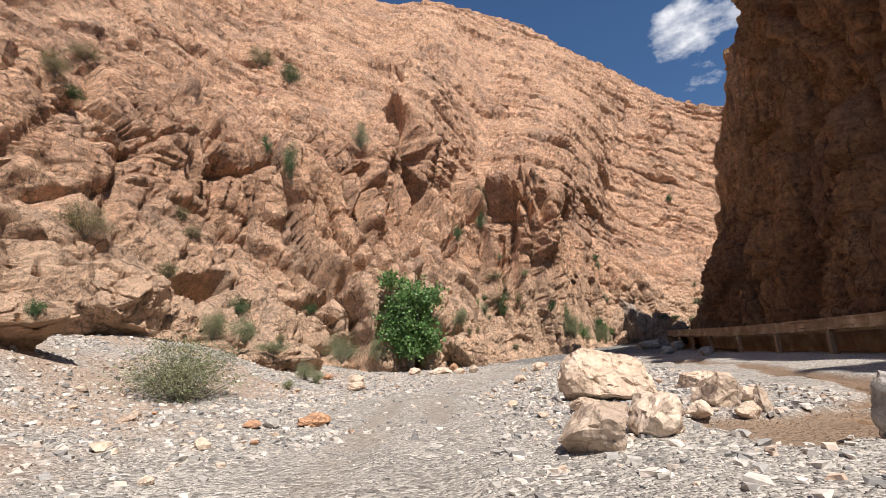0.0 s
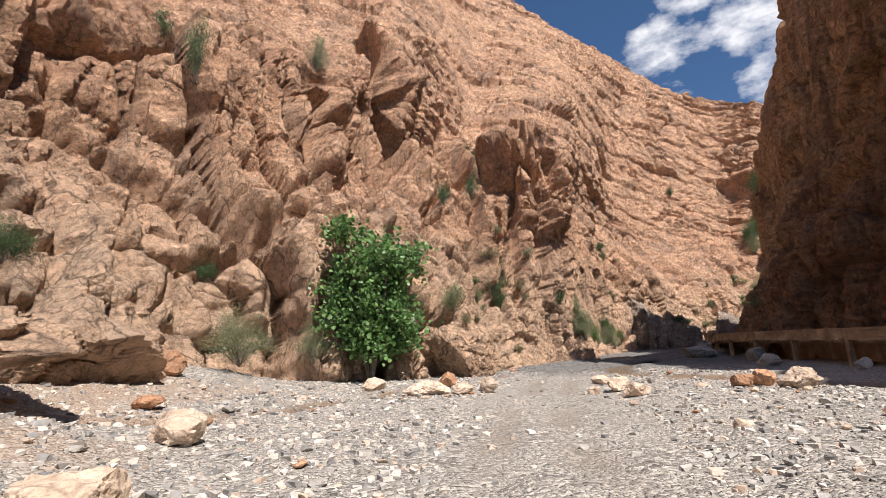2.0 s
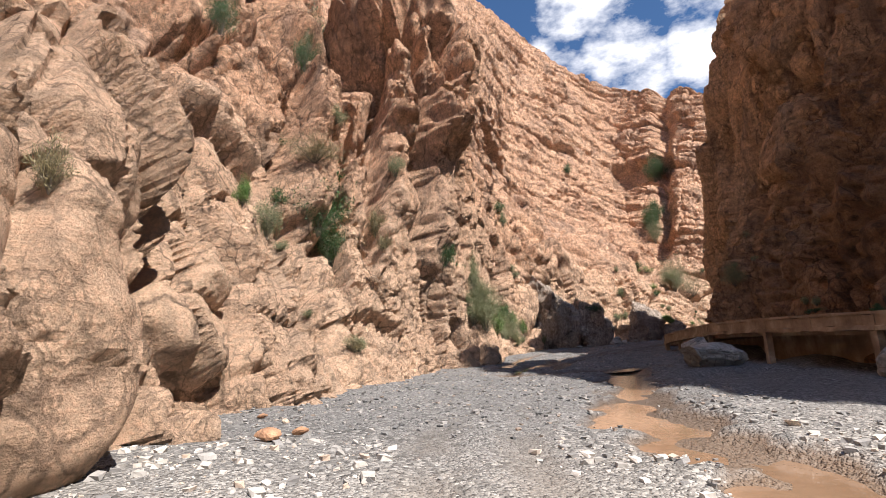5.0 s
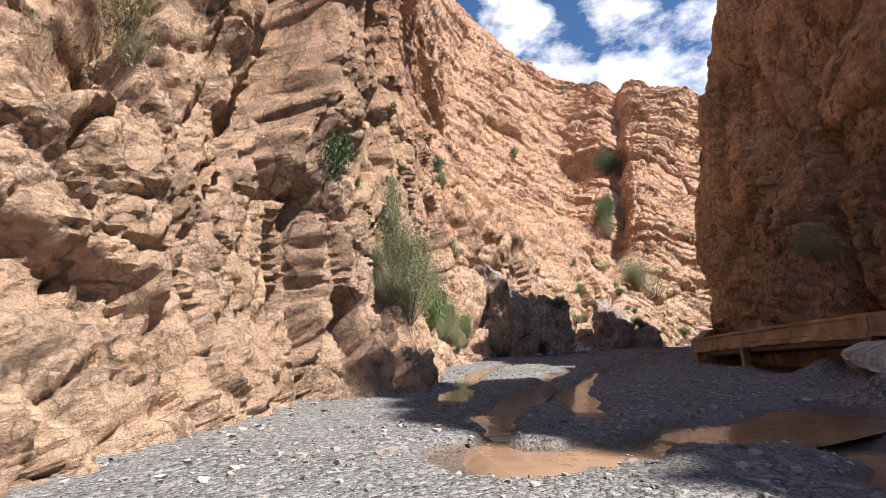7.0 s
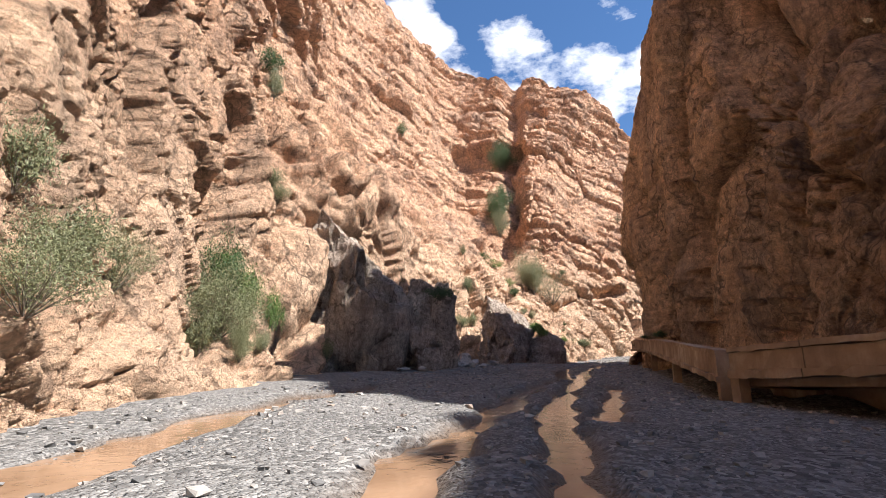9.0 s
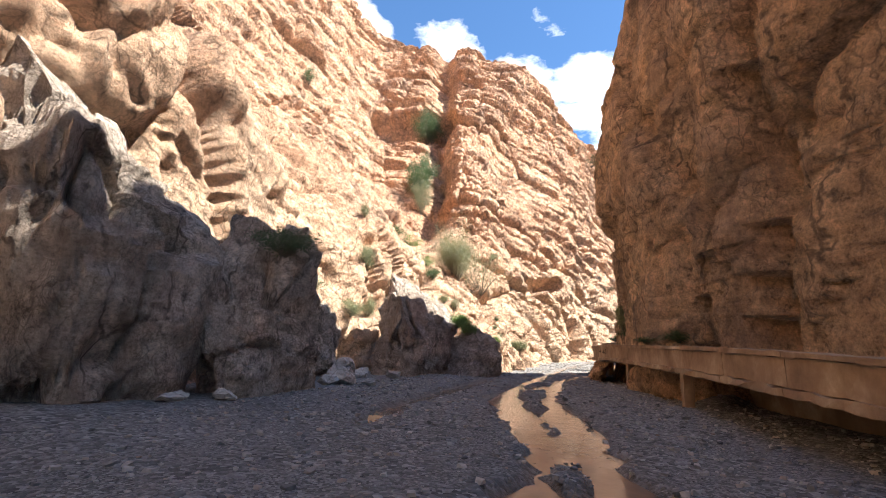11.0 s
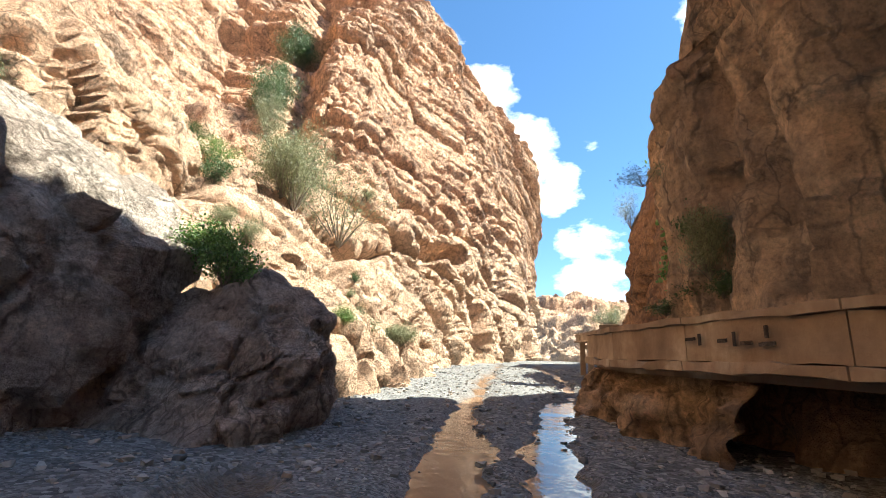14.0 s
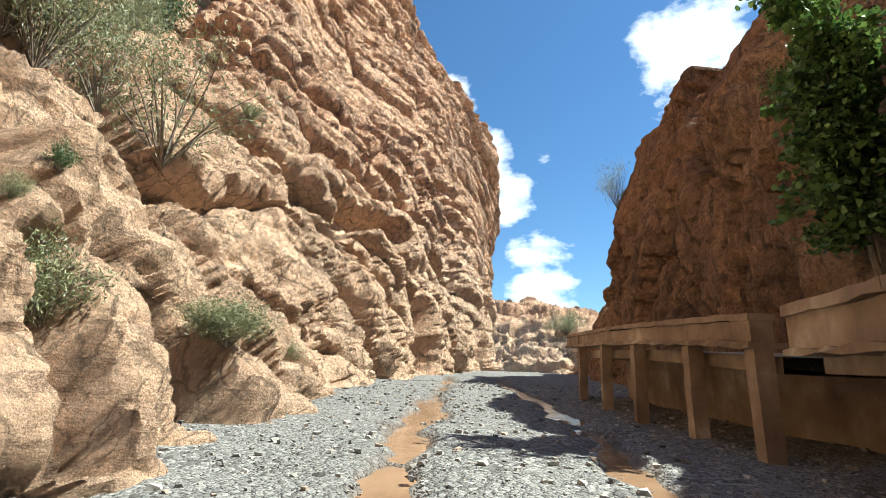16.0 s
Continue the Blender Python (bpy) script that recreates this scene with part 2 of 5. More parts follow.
def smooth(a, b, x):
    t = np.clip((x - a) / (b - a), 0, 1)
    return t * t * (3 - 2 * t)


def glide(keys, u):
    """Catmull-Rom through the rows of keys, at u from 0 to len - 1."""
    keys = np.asarray(keys, float)
    i = np.clip(np.floor(u).astype(int), 0, len(keys) - 2)
    t = (u - i)[:, None]
    k = lambda j: keys[np.clip(j, 0, len(keys) - 1)]
    a, b, c, d = k(i - 1), k(i), k(i + 1), k(i + 2)
    return 0.5 * (2 * b + (c - a) * t + (2 * a - 5 * b + 4 * c - d) * t ** 2 + (3 * b - a - 3 * c + d) * t ** 3)


def grid_mesh(name, verts, nu, nv, material, smooth_faces=True, crisp=0):
    """verts (nu * nv, 3), v fastest."""
    me = bpy.data.meshes.new(name)
    iu, iv = np.meshgrid(np.arange(nu - 1), np.arange(nv - 1), indexing="ij")
    a = (iu * nv + iv).ravel()
    quads = np.stack([a, a + nv, a + nv + 1, a + 1], 1).astype(np.int32)
    me.vertices.add(len(verts))
    me.vertices.foreach_set("co", np.asarray(verts, np.float32).ravel())
    me.loops.add(quads.size)
    me.loops.foreach_set("vertex_index", quads.ravel())
    me.polygons.add(len(quads))
    me.polygons.foreach_set("loop_start", np.arange(0, quads.size, 4, dtype=np.int32))
    me.update(calc_edges=True)
    me.polygons.foreach_set("use_smooth", np.full(len(quads), smooth_faces))
    if crisp:
        me.set_sharp_from_angle(angle=radians(crisp))
    me.materials.append(material)
    return me


# the line of the track up the gorge; the bed climbs with x along it
COURSE = np.array([(-3, -60), (-1, 0), (-1.7, 20), (1.5, 36), (9.8, 62), (19, 79), (41, 99), (55, 107.5), (70.5, 114.4), (90, 118.5), (112, 124), (140, 128), (175, 136), (260, 150)], float)


def bed(x, y):
    """Height of the river bed, and the signed distance from the track (left is minus)."""
    x, y = np.asarray(x, float), np.asarray(y, float)
    best, cx, side = np.full(x.shape, 1e9), np.zeros(x.shape), np.zeros(x.shape)
    for (ax, ay), (bx, by) in zip(COURSE[:-1], COURSE[1:]):
        ex, ey = bx - ax, by - ay
        t = np.clip(((x - ax) * ex + (y - ay) * ey) / (ex * ex + ey * ey), 0, 1)
        dx, dy = x - ax - t * ex, y - ay - t * ey
        d = np.hypot(dx, dy)
        s = np.where(dx * ey - dy * ex >= 0, 1, -1)
        near = d < best
        best, cx, side = np.where(near, d, best), np.where(near, ax + t * ex, cx), np.where(near, s, side)
    return 0.0523 * np.clip(cx, 0, 130), best * side


def normals_of(v, nu, nv):
    g = v.reshape(nu, nv, 3)
    du, dv = np.gradient(g, axis=0), np.gradient(g, axis=1)
    n = np.cross(du, dv)
    return (n / np.maximum(np.linalg.norm(n, axis=2, keepdims=True), 1e-9)).reshape(-1, 3)


def wall_sheet(lines, levels, nu, nv, sink=3.0, density=None):
    """A smooth cliff sheet through level lines of (x, y, z), from the foot (x, y) up to the rim; levels: their shares of the height."""
    foot = np.asarray(lines[0], float)
    foot = np.column_stack([foot, bed(foot[:, 0], foot[:, 1])[0]])
    lines = [foot - (0, 0, sink), foot] + [np.asarray(k, float) for k in lines[1:]]
    step = np.linalg.norm(np.diff(0.5 * (lines[2] + lines[3]), axis=0), axis=1)
    if density is not None:
        step = step * np.asarray(density)
    cum = np.concatenate([[0], np.cumsum(step)])
    u = np.interp(np.linspace(0, cum[-1], nu), cum, np.arange(len(foot)))
    swept = np.stack([glide(k, u) for k in lines], 0)
    v = np.linspace(0, 1, nv)
    at = np.interp(v, levels, np.arange(len(lines)))
    rows = []
    for a in at:
        i = min(int(a), len(lines) - 2)
        t = a - i
        m = lambda k: swept[min(max(k, 1 if i > 0 else 0), len(lines) - 1)]
        p0, p1, p2, p3 = m(i - 1), m(i), m(i + 1), m(i + 2)
        rows.append(p1 + 0.5 * t * (p2 - p0 + t * (2 * p0 - 5 * p1 + 4 * p2 - p3 + t * (3 * (p1 - p2) + p3 - p0))))
    return np.stack(rows, 1).reshape(-1, 3), np.repeat(u, nv), np.tile(v, nu)


def even_normals(p, nu, nv, ru, rv):
    """Normals of a sheet, evened out over ru and rv steps so that neighbours never cross."""
    n = normals_of(p, nu, nv).reshape(nu, nv, 3)
    for axis, r in ((0, ru), (1, rv)):
        pad = [(0, 0)] * 3
        pad[axis] = (r + 1, r)
        c = np.cumsum(np.pad(n, pad, mode="edge"), axis=axis)
        size = n.shape[axis]
        n = (np.take(c, np.arange(2 * r + 1, 2 * r + 1 + size), axis) - np.take(c, np.arange(size), axis)) / (2 * r + 1)
    n = n.reshape(-1, 3)
    return n / np.maximum(np.linalg.norm(n, axis=1, keepdims=True), 1e-9)


def stroke(p, points, width, depth, out=(0.45, -0.89, 0.0), reach=14.0, hard=2):
    """A groove (depth below 0) or rib along a line on the rock, seen along out."""
    out = np.array(out) / np.linalg.norm(out)
    best = np.full(len(p), 1e9)
    for a, b in zip(points[:-1], points[1:]):
        a, b = np.array(a, float), np.array(b, float)
        ab = (b - a) - out * ((b - a) @ out)
        rel = p - a
        off = rel @ out
        rel = rel - np.outer(off, out)
        t = np.clip(rel @ ab / max(ab @ ab, 1e-6), 0, 1)
        d = np.linalg.norm(rel - t[:, None] * ab, axis=1)
        best = np.minimum(best, np.where(np.abs(off - t * ((b - a) @ out)) < reach, d, 1e9))
    return depth * np.exp(-np.minimum(best / width, 20.0) ** hard)


def bedded(p, s, period, width, turn, seed, groove=0.16):
    """Courses of jointed blocks along the bedding: a random stand-out for each block, and its joints."""
    k = s / period + 0.22 * vnoise(p / (period * 6.0), seed + 9)
    layer = np.floor(k).astype(np.int64)
    frac = k - layer
    c, si = math.cos(turn), math.sin(turn)
    a = (p[:, 0] * c + p[:, 1] * si) / width + 3.7 * lattice(layer, layer * 0, layer * 0 + 3, seed)
    b = (p[:, 1] * c - p[:, 0] * si) / width + 5.1 * lattice(layer, layer * 0 + 1, layer * 0 + 5, seed)
    ia, ib = np.floor(a).astype(np.int64), np.floor(b).astype(np.int64)
    fa, fb = a - ia, b - ib
    val = lattice(ia, ib, layer, seed) + 0.4 * (lattice(ia, ib, layer, seed + 1) - 0.5) * (fa - 0.5) * 4
    edge = np.minimum(np.minimum(frac, 1 - frac) * period, np.minimum(np.minimum(fa, 1 - fa), np.minimum(fb, 1 - fb)) * width)
    return val - 0.5, np.exp(-(edge / groove) ** 2), frac, lattice(layer, layer * 0 + 2, layer * 0, seed + 2) - 0.5


def rock_relief(p, flute, beds, block, size=1.0, seed=0):
    """Metres by which rock stands out at the points p: buttresses, columns, beds and joint blocks."""
    warp = np.stack([fbm(p / 5.0, 3, 0.5, seed + 40 + k) for k in range(3)], 1)
    q = p + warp * 0.3
    d = 2.0 * size * fbm(p / 19.0, 2, 0.5, seed)

    def facets(which, scale, amp, lean, deep, wide, tag):
        val, edge, tilt = cells(q[which] * scale, seed + tag)
        return amp * ((val - 0.5) + lean * tilt - deep * np.exp(-(edge / wide) ** 2))

    # upright columns parted by deep open joints, and long shards on them
    some = flute > 0.1
    f = flute[some]
    d[some] += f * facets(some, (0.105, 0.105, 0.013), 2.9, 0.9, 0.7, 0.05, 105)
    d[some] += f * facets(some, (0.26, 0.26, 0.035), 1.35, 1.0, 0.75, 0.055, 270)
    d[some] += f * facets(some, (0.62, 0.62, 0.13), 0.62, 1.3, 0.6, 0.07, 620)
    # bedding courses broken into blocks
    s = (p + 0.22 * warp) @ np.array((0.40, 0.05, 0.91))
    fade = 0.5 + 0.65 * smooth(-0.45, 0.45, fbm(p / 13.0, 3, 0.6, seed + 300))
    for period, width, amp, turn in ((6.3, 17.0, 1.9, 0.3), (2.3, 6.0, 0.9, 0.55), (0.95, 3.2, 0.24, 0.8)):
        val, joint, frac, shelf = bedded(q, s, period, width, turn, seed + int(period * 10), 0.05 * period + 0.06)
        d = d + beds * fade * amp * (0.75 * val + 0.8 * shelf - 0.6 * joint + 0.35 * (0.5 - frac))
    # fallen-out blocks
    stout = np.clip(1.15 - flute, 0.25, 1.0)
    for scale, amp, deep, wide in (((0.11, 0.11, 0.075), 2.6, 0.42, 0.04), ((0.30, 0.30, 0.24), 1.0, 0.5, 0.05), ((0.85, 0.85, 0.7), 0.42, 0.5, 0.07)):
        keep = 0.4 + 0.6 * smooth(-0.35, 0.25, vnoise(p * scale[0] * 0.35, seed + 77)) if scale[0] > 0.2 else 1.0
        w = block if scale[0] < 0.2 else (0.55 + 0.35 * block) * stout
        d = d + w * keep * facets(slice(None), scale, amp, 1.3, deep, wide, int(scale[0] * 100))
    rid = 1 - np.abs(vnoise(q / 1.1, seed + 33)) * 2
    d = d + 0.07 * rid + 0.09 * fbm(p / 0.9, 3, 0.66, seed + 21)
    return d


def soften(d, nu, nv, times=2):
    """Blend each point of a sheet with its neighbours along it, so that steps do not break into teeth."""
    g = d.reshape(nu, nv)
    for _ in range(times):
        e = np.pad(g, 1, mode="edge")
        g = 0.25 * (e[:-2, 1:-1] + 2 * e[1:-1, 1:-1] + e[2:, 1:-1])
        e = np.pad(g, 1, mode="edge")
        g = 0.25 * (e[1:-1, :-2] + 2 * e[1:-1, 1:-1] + e[1:-1, 2:])
    return g.ravel()


def part(name, bm, material, parent=None, label=""):
    me = bpy.data.meshes.new(name)
    bm.to_mesh(me)
    bm.free()
    me.materials.append(material)
    ob = new(name, me)
    ob.parent = parent
    if label:
        ob["label"] = label
    return ob


# ---- left side of the gorge ----
L_FOOT = [(-30, -60), (-27, -30), (-22, 5), (-17, 28), (-14.5, 43), (-9.5, 54.5), (-1, 57), (4, 63), (8.5, 72.8), (12.6, 79.2), (16.4, 86), (21.8, 88.6), (25, 95.5), (29.5, 102.0), (35, 106.5), (43, 113.5), (54, 121), (66, 121.3), (72, 119.8), (78.5, 121), (88, 125.8), (107, 130), (124, 133), (145, 137), (166, 143)]
L_STEP = [(-33, -60, 5), (-29.5, -30, 4.5), (-23.5, 5, 4), (-18.5, 29, 4.5), (-16, 44.5, 4.5), (-11, 54.5, 4.8), (-1.5, 57.8, 4.8), (3.5, 65, 4.5), (7.6, 75, 4.3), (11.6, 81.4, 4.2), (16.4, 87.4, 4.2), (21.6, 90.6, 4.5), (25.2, 97.5, 4.5), (29.2, 104.3, 4.5), (34.6, 109.5, 5), (43.2, 114.5, 5), (54.5, 122, 5.5), (66, 123.3, 6.3), (72.3, 121.2, 6), (79.5, 123.5, 6.3), (89, 127.3, 7.5), (107.1, 130.5, 8.5), (124.5, 133.5, 9.5), (145.5, 137.5, 10), (166.5, 143.5, 10)]
L_LOW = [(-37, -60, 10), (-33, -30, 9), (-26, 6, 8), (-20.5, 31, 8.5), (-19, 46, 9), (-14.5, 53.5, 9), (-3, 60.5, 9.5), (3, 70, 9.5), (7.2, 81, 9), (12.2, 83.2, 9), (17, 87.8, 9), (21.2, 91.6, 9.5), (25.4, 99.5, 9.5), (29.5, 106.6, 9), (34.5, 112.2, 9), (43.5, 116, 9), (55.5, 123, 9), (66, 125.5, 10), (73.5, 123.2, 8.5), (81.5, 126.3, 9), (91, 129, 10.5), (107.2, 131, 11), (125, 134, 13), (146, 138, 13), (167, 144, 12)]
L_MID = [(-44, -60, 20), (-40, -28, 18), (-32, 8, 17), (-27, 34, 17), (-25, 50, 19), (-18.5, 60, 20), (-9, 69.5, 20), (-1, 80, 20), (7.2, 86, 19.5), (12.8, 87.2, 19), (17, 89.4, 18), (21.2, 92.4, 18.5), (25.7, 102.5, 18), (31, 111.3, 19.5), (36.8, 117.3, 19), (43.8, 119, 17.5), (57, 128.5, 18), (70, 130.2, 17), (77, 132.5, 18), (86.5, 133, 18.5), (92, 132.4, 18), (108, 132.5, 18), (126, 136, 21), (147, 139, 19), (168, 145, 17)]
L_HIGH = [(-56, -60, 36), (-50, -27, 34), (-42, 11, 32), (-35, 38, 30), (-28, 56, 32), (-20.5, 61.5, 31), (-13.5, 77, 33), (-5.5, 89, 33), (7, 96, 31), (13, 93.3, 31), (17.5, 92.5, 31), (22, 95, 31), (26.5, 110, 32), (35, 121, 32), (44, 131, 31), (51, 138, 31), (61, 150, 34), (80, 155.5, 34.5), (90, 155.5, 33), (91, 139.2, 29.5), (103, 140, 31.5), (117.5, 137, 32), (127, 139, 33), (149, 140, 26), (170, 147, 20)]
L_TOP = [(-85, -60, 65), (-80, -25, 62), (-70, 22, 62), (-58, 60, 62), (-45, 90, 64), (-28, 90, 58), (-12, 95, 56), (-4, 97, 55.5), (9, 120, 53), (17, 117, 52), (24, 114, 50), (31, 117, 50), (38, 127, 51), (46, 140, 53), (52, 152, 54), (57, 161, 55), (67, 164, 56), (81, 168, 58), (100, 171, 57), (105, 149.5, 49), (112, 147, 46), (125, 142, 46), (134, 141, 43), (154, 141, 31), (175, 150, 23)]
L_RIM = [(-150, -60, 125), (-140, -20, 125), (-120, 40, 128), (-98, 92, 140), (-72, 132, 145), (-50, 162, 152), (-24, 205, 173), (0, 208, 172), (26, 212, 166), (40, 210, 158), (50, 208, 150), (58, 206, 143), (66, 204, 137), (74, 202, 131), (81, 200, 124), (88, 199, 117.5), (99, 198, 108.5), (110, 198, 104.5), (123, 199, 101.5), (125, 160, 80), (132, 152, 72), (141, 146, 62), (152, 141, 51), (166, 141, 36), (185, 158, 26)]

L_LEVELS = [0.0, 0.03, 0.10, 0.18, 0.32, 0.48, 0.67, 1.0]
L_DENSITY = [0.15, 0.2, 0.4, 0.8, 1.1, 1.3, 1.5, 1.5, 1.7, 1.7, 1.7, 1.5, 1.4, 1.3, 1.2, 1.0, 0.9, 1.2, 1.3, 1.4, 0.9, 0.6, 0.35, 0.25]

# open joints, slots and hollows in the left wall: points, width, depth
FIRST_SLOTS = [
    ([(-10.6, 93, 53), (-8.8, 90, 41), (-7.5, 89, 34), (-5.6, 88, 26)], 1.3, -5.5),
    ([(-16.6, 69.6, 33.1), (-13.9, 66, 23.6), (-12, 64, 18.9)], 1.0, -3.5),
    ([(-13.6, 75, 32.5), (-13.1, 71.2, 24.9), (-11.4, 66, 19.3)], 0.9, -3.0),
    ([(2.1, 96.1, 39.5), (3.1, 96.6, 33.9), (5.8, 97, 31.2)], 1.3, -3.5),
    ([(16.7, 92.8, 31.8), (17.3, 90.5, 26)], 1.1, -3.0),
    ([(-25.1, 46.9, 17.9), (-25, 53.7, 18.4), (-20.8, 55.8, 15.2), (-13, 57.1, 10.8)], 0.9, -2.4),
    ([(-21.3, 41.4, 9.4), (-20.4, 43.2, 9.6)], 0.9, -3.2),
    ([(11, 96, 30.5), (9.6, 88, 17)], 0.8, -2.5),
]
COLUMN_SLOTS = [
    ([(3.5, 97, 30), (4.5, 84, 13)], 0.7, -2.4),
    ([(14.8, 92.5, 28), (15.3, 87.5, 8)], 0.6, -2.4),
    ([(19.5, 92, 28), (19.8, 90.5, 10)], 0.6, -2.4),
    ([(11, 91, 22), (10.5, 83, 8)], 0.6, -2.0),
    ([(8.3, 94, 26), (8, 83, 10)], 0.6, -2.2),
    ([(17, 92, 30), (17.2, 88.8, 12)], 1.4, 1.2),
    ([(13.2, 92, 28), (13, 86, 12)], 1.3, 1.2),
    ([(6.3, 94, 28), (6.5, 84, 12)], 1.4, 1.4),
]
MIDDLE_SLOTS = [
    ([(9.2, 80.5, 9.2), (9.5, 79, 4.8)], 0.45, -2.2),
    ([(6.2, 80.5, 9.4), (5.9, 80.1, 6.7), (5.8, 79.7, 5.1)], 0.6, -2.0),
    ([(14.9, 87, 11.4), (14.2, 85.3, 8.9)], 0.6, -1.6),
    ([(17, 87, 8.2), (17.6, 86, 3.2)], 0.4, -1.6),
    ([(9.5, 78.5, 4.2), (12.6, 82, 3.6), (13.4, 82.6, 2.2)], 0.55, -0.9),
    ([(5.8, 79.5, 4.9), (6.9, 77.1, 3), (7.6, 75.7, 1.5)], 0.35, -1.1),
    ([(19.6, 90, 5.3), (19.7, 89, 3), (19.8, 88.2, 1.6)], 0.4, -2.2),
    ([(17.9, 89, 4.2), (17.9, 88.6, 2.9)], 0.45, -2.0),
    ([(25.4, 100, 15), (24.2, 97, 9)], 0.7, -2.0),
]
LATER_SLOTS = [
    ([(26.8, 108, 10), (26.8, 106.8, 13.7), (27.2, 107, 17)], 0.7, -3.2),
    ([(38.5, 119, 19.3), (38, 118, 16)], 1.0, -2.6),
    ([(32.9, 113.2, 17.2), (33, 112.1, 12.3)], 0.8, -2.2),
    ([(74.9, 121.7, 6.9), (74.6, 119.9, 4.4)], 0.3, -1.2),
    ([(77.7, 123, 6.4), (77.8, 122, 4.4)], 0.4, -1.5),
    ([(84.3, 128.1, 8.9), (86.4, 127.1, 6.8)], 0.5, -1.6),
    ([(93.9, 130.4, 14.6), (103.7, 133.3, 17.2)], 0.9, -2.6),
    ([(98, 166, 49), (101, 171, 57)], 1.6, -5.0),
]
# pillars and bosses that stand out
L_RIBS = [
    ([(-4.8, 89, 54), (-5.4, 87, 42)], 2.6, 3.2),
    ([(-2.6, 88, 41), (-2.4, 83, 25)], 1.8, 2.4),
    ([(-11.9, 78.4, 36), (-11, 73, 23)], 1.9, 2.6),
    ([(5.9, 100, 38), (6.4, 97, 33)], 2.4, 2.4),
    ([(14.3, 95, 33), (12.6, 91.5, 21)], 2.5, 2.6),
    ([(12.2, 104, 39), (12, 100, 35)], 2.4, 2.0),
    ([(18.9, 92.5, 32), (18.5, 90.5, 21)], 1.8, 1.8),
]


def near_relief(p):
    """Knobbly, pitted facets a metre or two across, for the wall beside the track."""
    warp = np.stack([fbm(p / 2.0, 3, 0.55, 240 + k) for k in range(3)], 1)
    q = p + 0.25 * warp
    d = 0
    for scale, amp, lean, deep, wide in (((0.42, 0.42, 0.28), 1.3, 1.1, 0.5, 0.05), ((1.1, 1.1, 0.85), 0.5, 1.2, 0.5, 0.07), ((2.6, 2.6, 2.2), 0.16, 1.2, 0.6, 0.1)):
        val, edge, tilt = cells(q * scale, int(scale[0] * 100))
        d = d + amp * (val - 0.5 + lean * tilt - deep * np.exp(-(edge / wide) ** 2))
    return d * 1.35


def left_cliff():
    nu, nv = 1120, 570
    p, u, v = wall_sheet([L_FOOT, L_STEP, L_LOW, L_MID, L_HIGH, L_TOP, L_RIM], L_LEVELS, nu, nv, density=L_DENSITY)
    n = even_normals(p, nu, nv, 14, 10)
    if (n[:, 1].mean()) > 0:
        n = -n
    upper = np.maximum(smooth(0.50, 0.60, v), smooth(0.42, 0.5, v) * smooth(11.5, 13.5, u)) * (1 - smooth(18.3, 19, u))
    upper = np.maximum(upper, 0.75 * smooth(18.3, 19.0, u) * smooth(0.12, 0.3, v))
    flute = np.interp(u, (0, 3, 4, 5.5, 8, 11, 14, 16, 19), (0.3, 0.4, 0.7, 1.2, 1.25, 1.1, 0.7, 0.35, 0.2)) * (1 - upper) + 0.04
    beds = np.interp(u, (0, 4, 6, 8, 12, 15, 24), (0.5, 0.45, 0.15, 0.08, 0.15, 0.35, 0.4)) * (1 - upper) + 0.8 * upper
    block = np.interp(u, (0, 4, 5.5, 9, 12, 15, 24), (1.0, 0.8, 0.2, 0.15, 0.35, 0.7, 0.8)) * (1 - 0.3 * upper)
    d = rock_relief(p, flute, beds, block, 0.55, 3)
    # a gully up the far wall
    gully = (p[:, 0] - 77) * 0.65 - (p[:, 1] - 135) * 0.76
    d -= 3.5 * np.exp(-(gully / 2.3) ** 2) * smooth(13, 22, p[:, 2]) * smooth(60, 68, p[:, 0])
    even = 0.35 + 0.55 * smooth(12.0, 13.0, u) * (1 - smooth(15.5, 16.5, u)) * (1 - smooth(0.4, 0.5, v))
    d = (1 - even) * d + even * soften(d, nu, nv, 2)
    by_track = smooth(7.3, 8.2, u) * (1 - smooth(13.0, 14.5, u))
    hold = by_track * (1 - smooth(0.30, 0.48, v))
    some = hold > 0.01
    d[some] += hold[some] * near_relief(p[some])
    d *= (smooth(0.0, 0.05, v) * 0.75 + 0.25) * (1 - 0.72 * hold)
    for points, width, depth in FIRST_SLOTS + COLUMN_SLOTS + MIDDLE_SLOTS + LATER_SLOTS + L_RIBS:
        low, high = np.min(points, 0) - (9, 16, 4 * width), np.max(points, 0) + (9, 16, 4 * width)
        near = np.all((p > low) & (p < high), axis=1)
        wob = np.stack([fbm(p[near] / (2.5 * width), 3, 0.6, 150 + k) for k in range(3)], 1)
        d[near] += stroke(p[near] + wob * 0.45 * width, points, width, depth, hard=4)
    q = p + n * d[:, None]
    return tagged(new("cliff_left", grid_mesh("cliff_left", q, nu, nv, ROCK_L, True, 28)), "sunlit orange-red gorge wall with dipping rock beds", "cliff", kind="structure")


left_cliff()

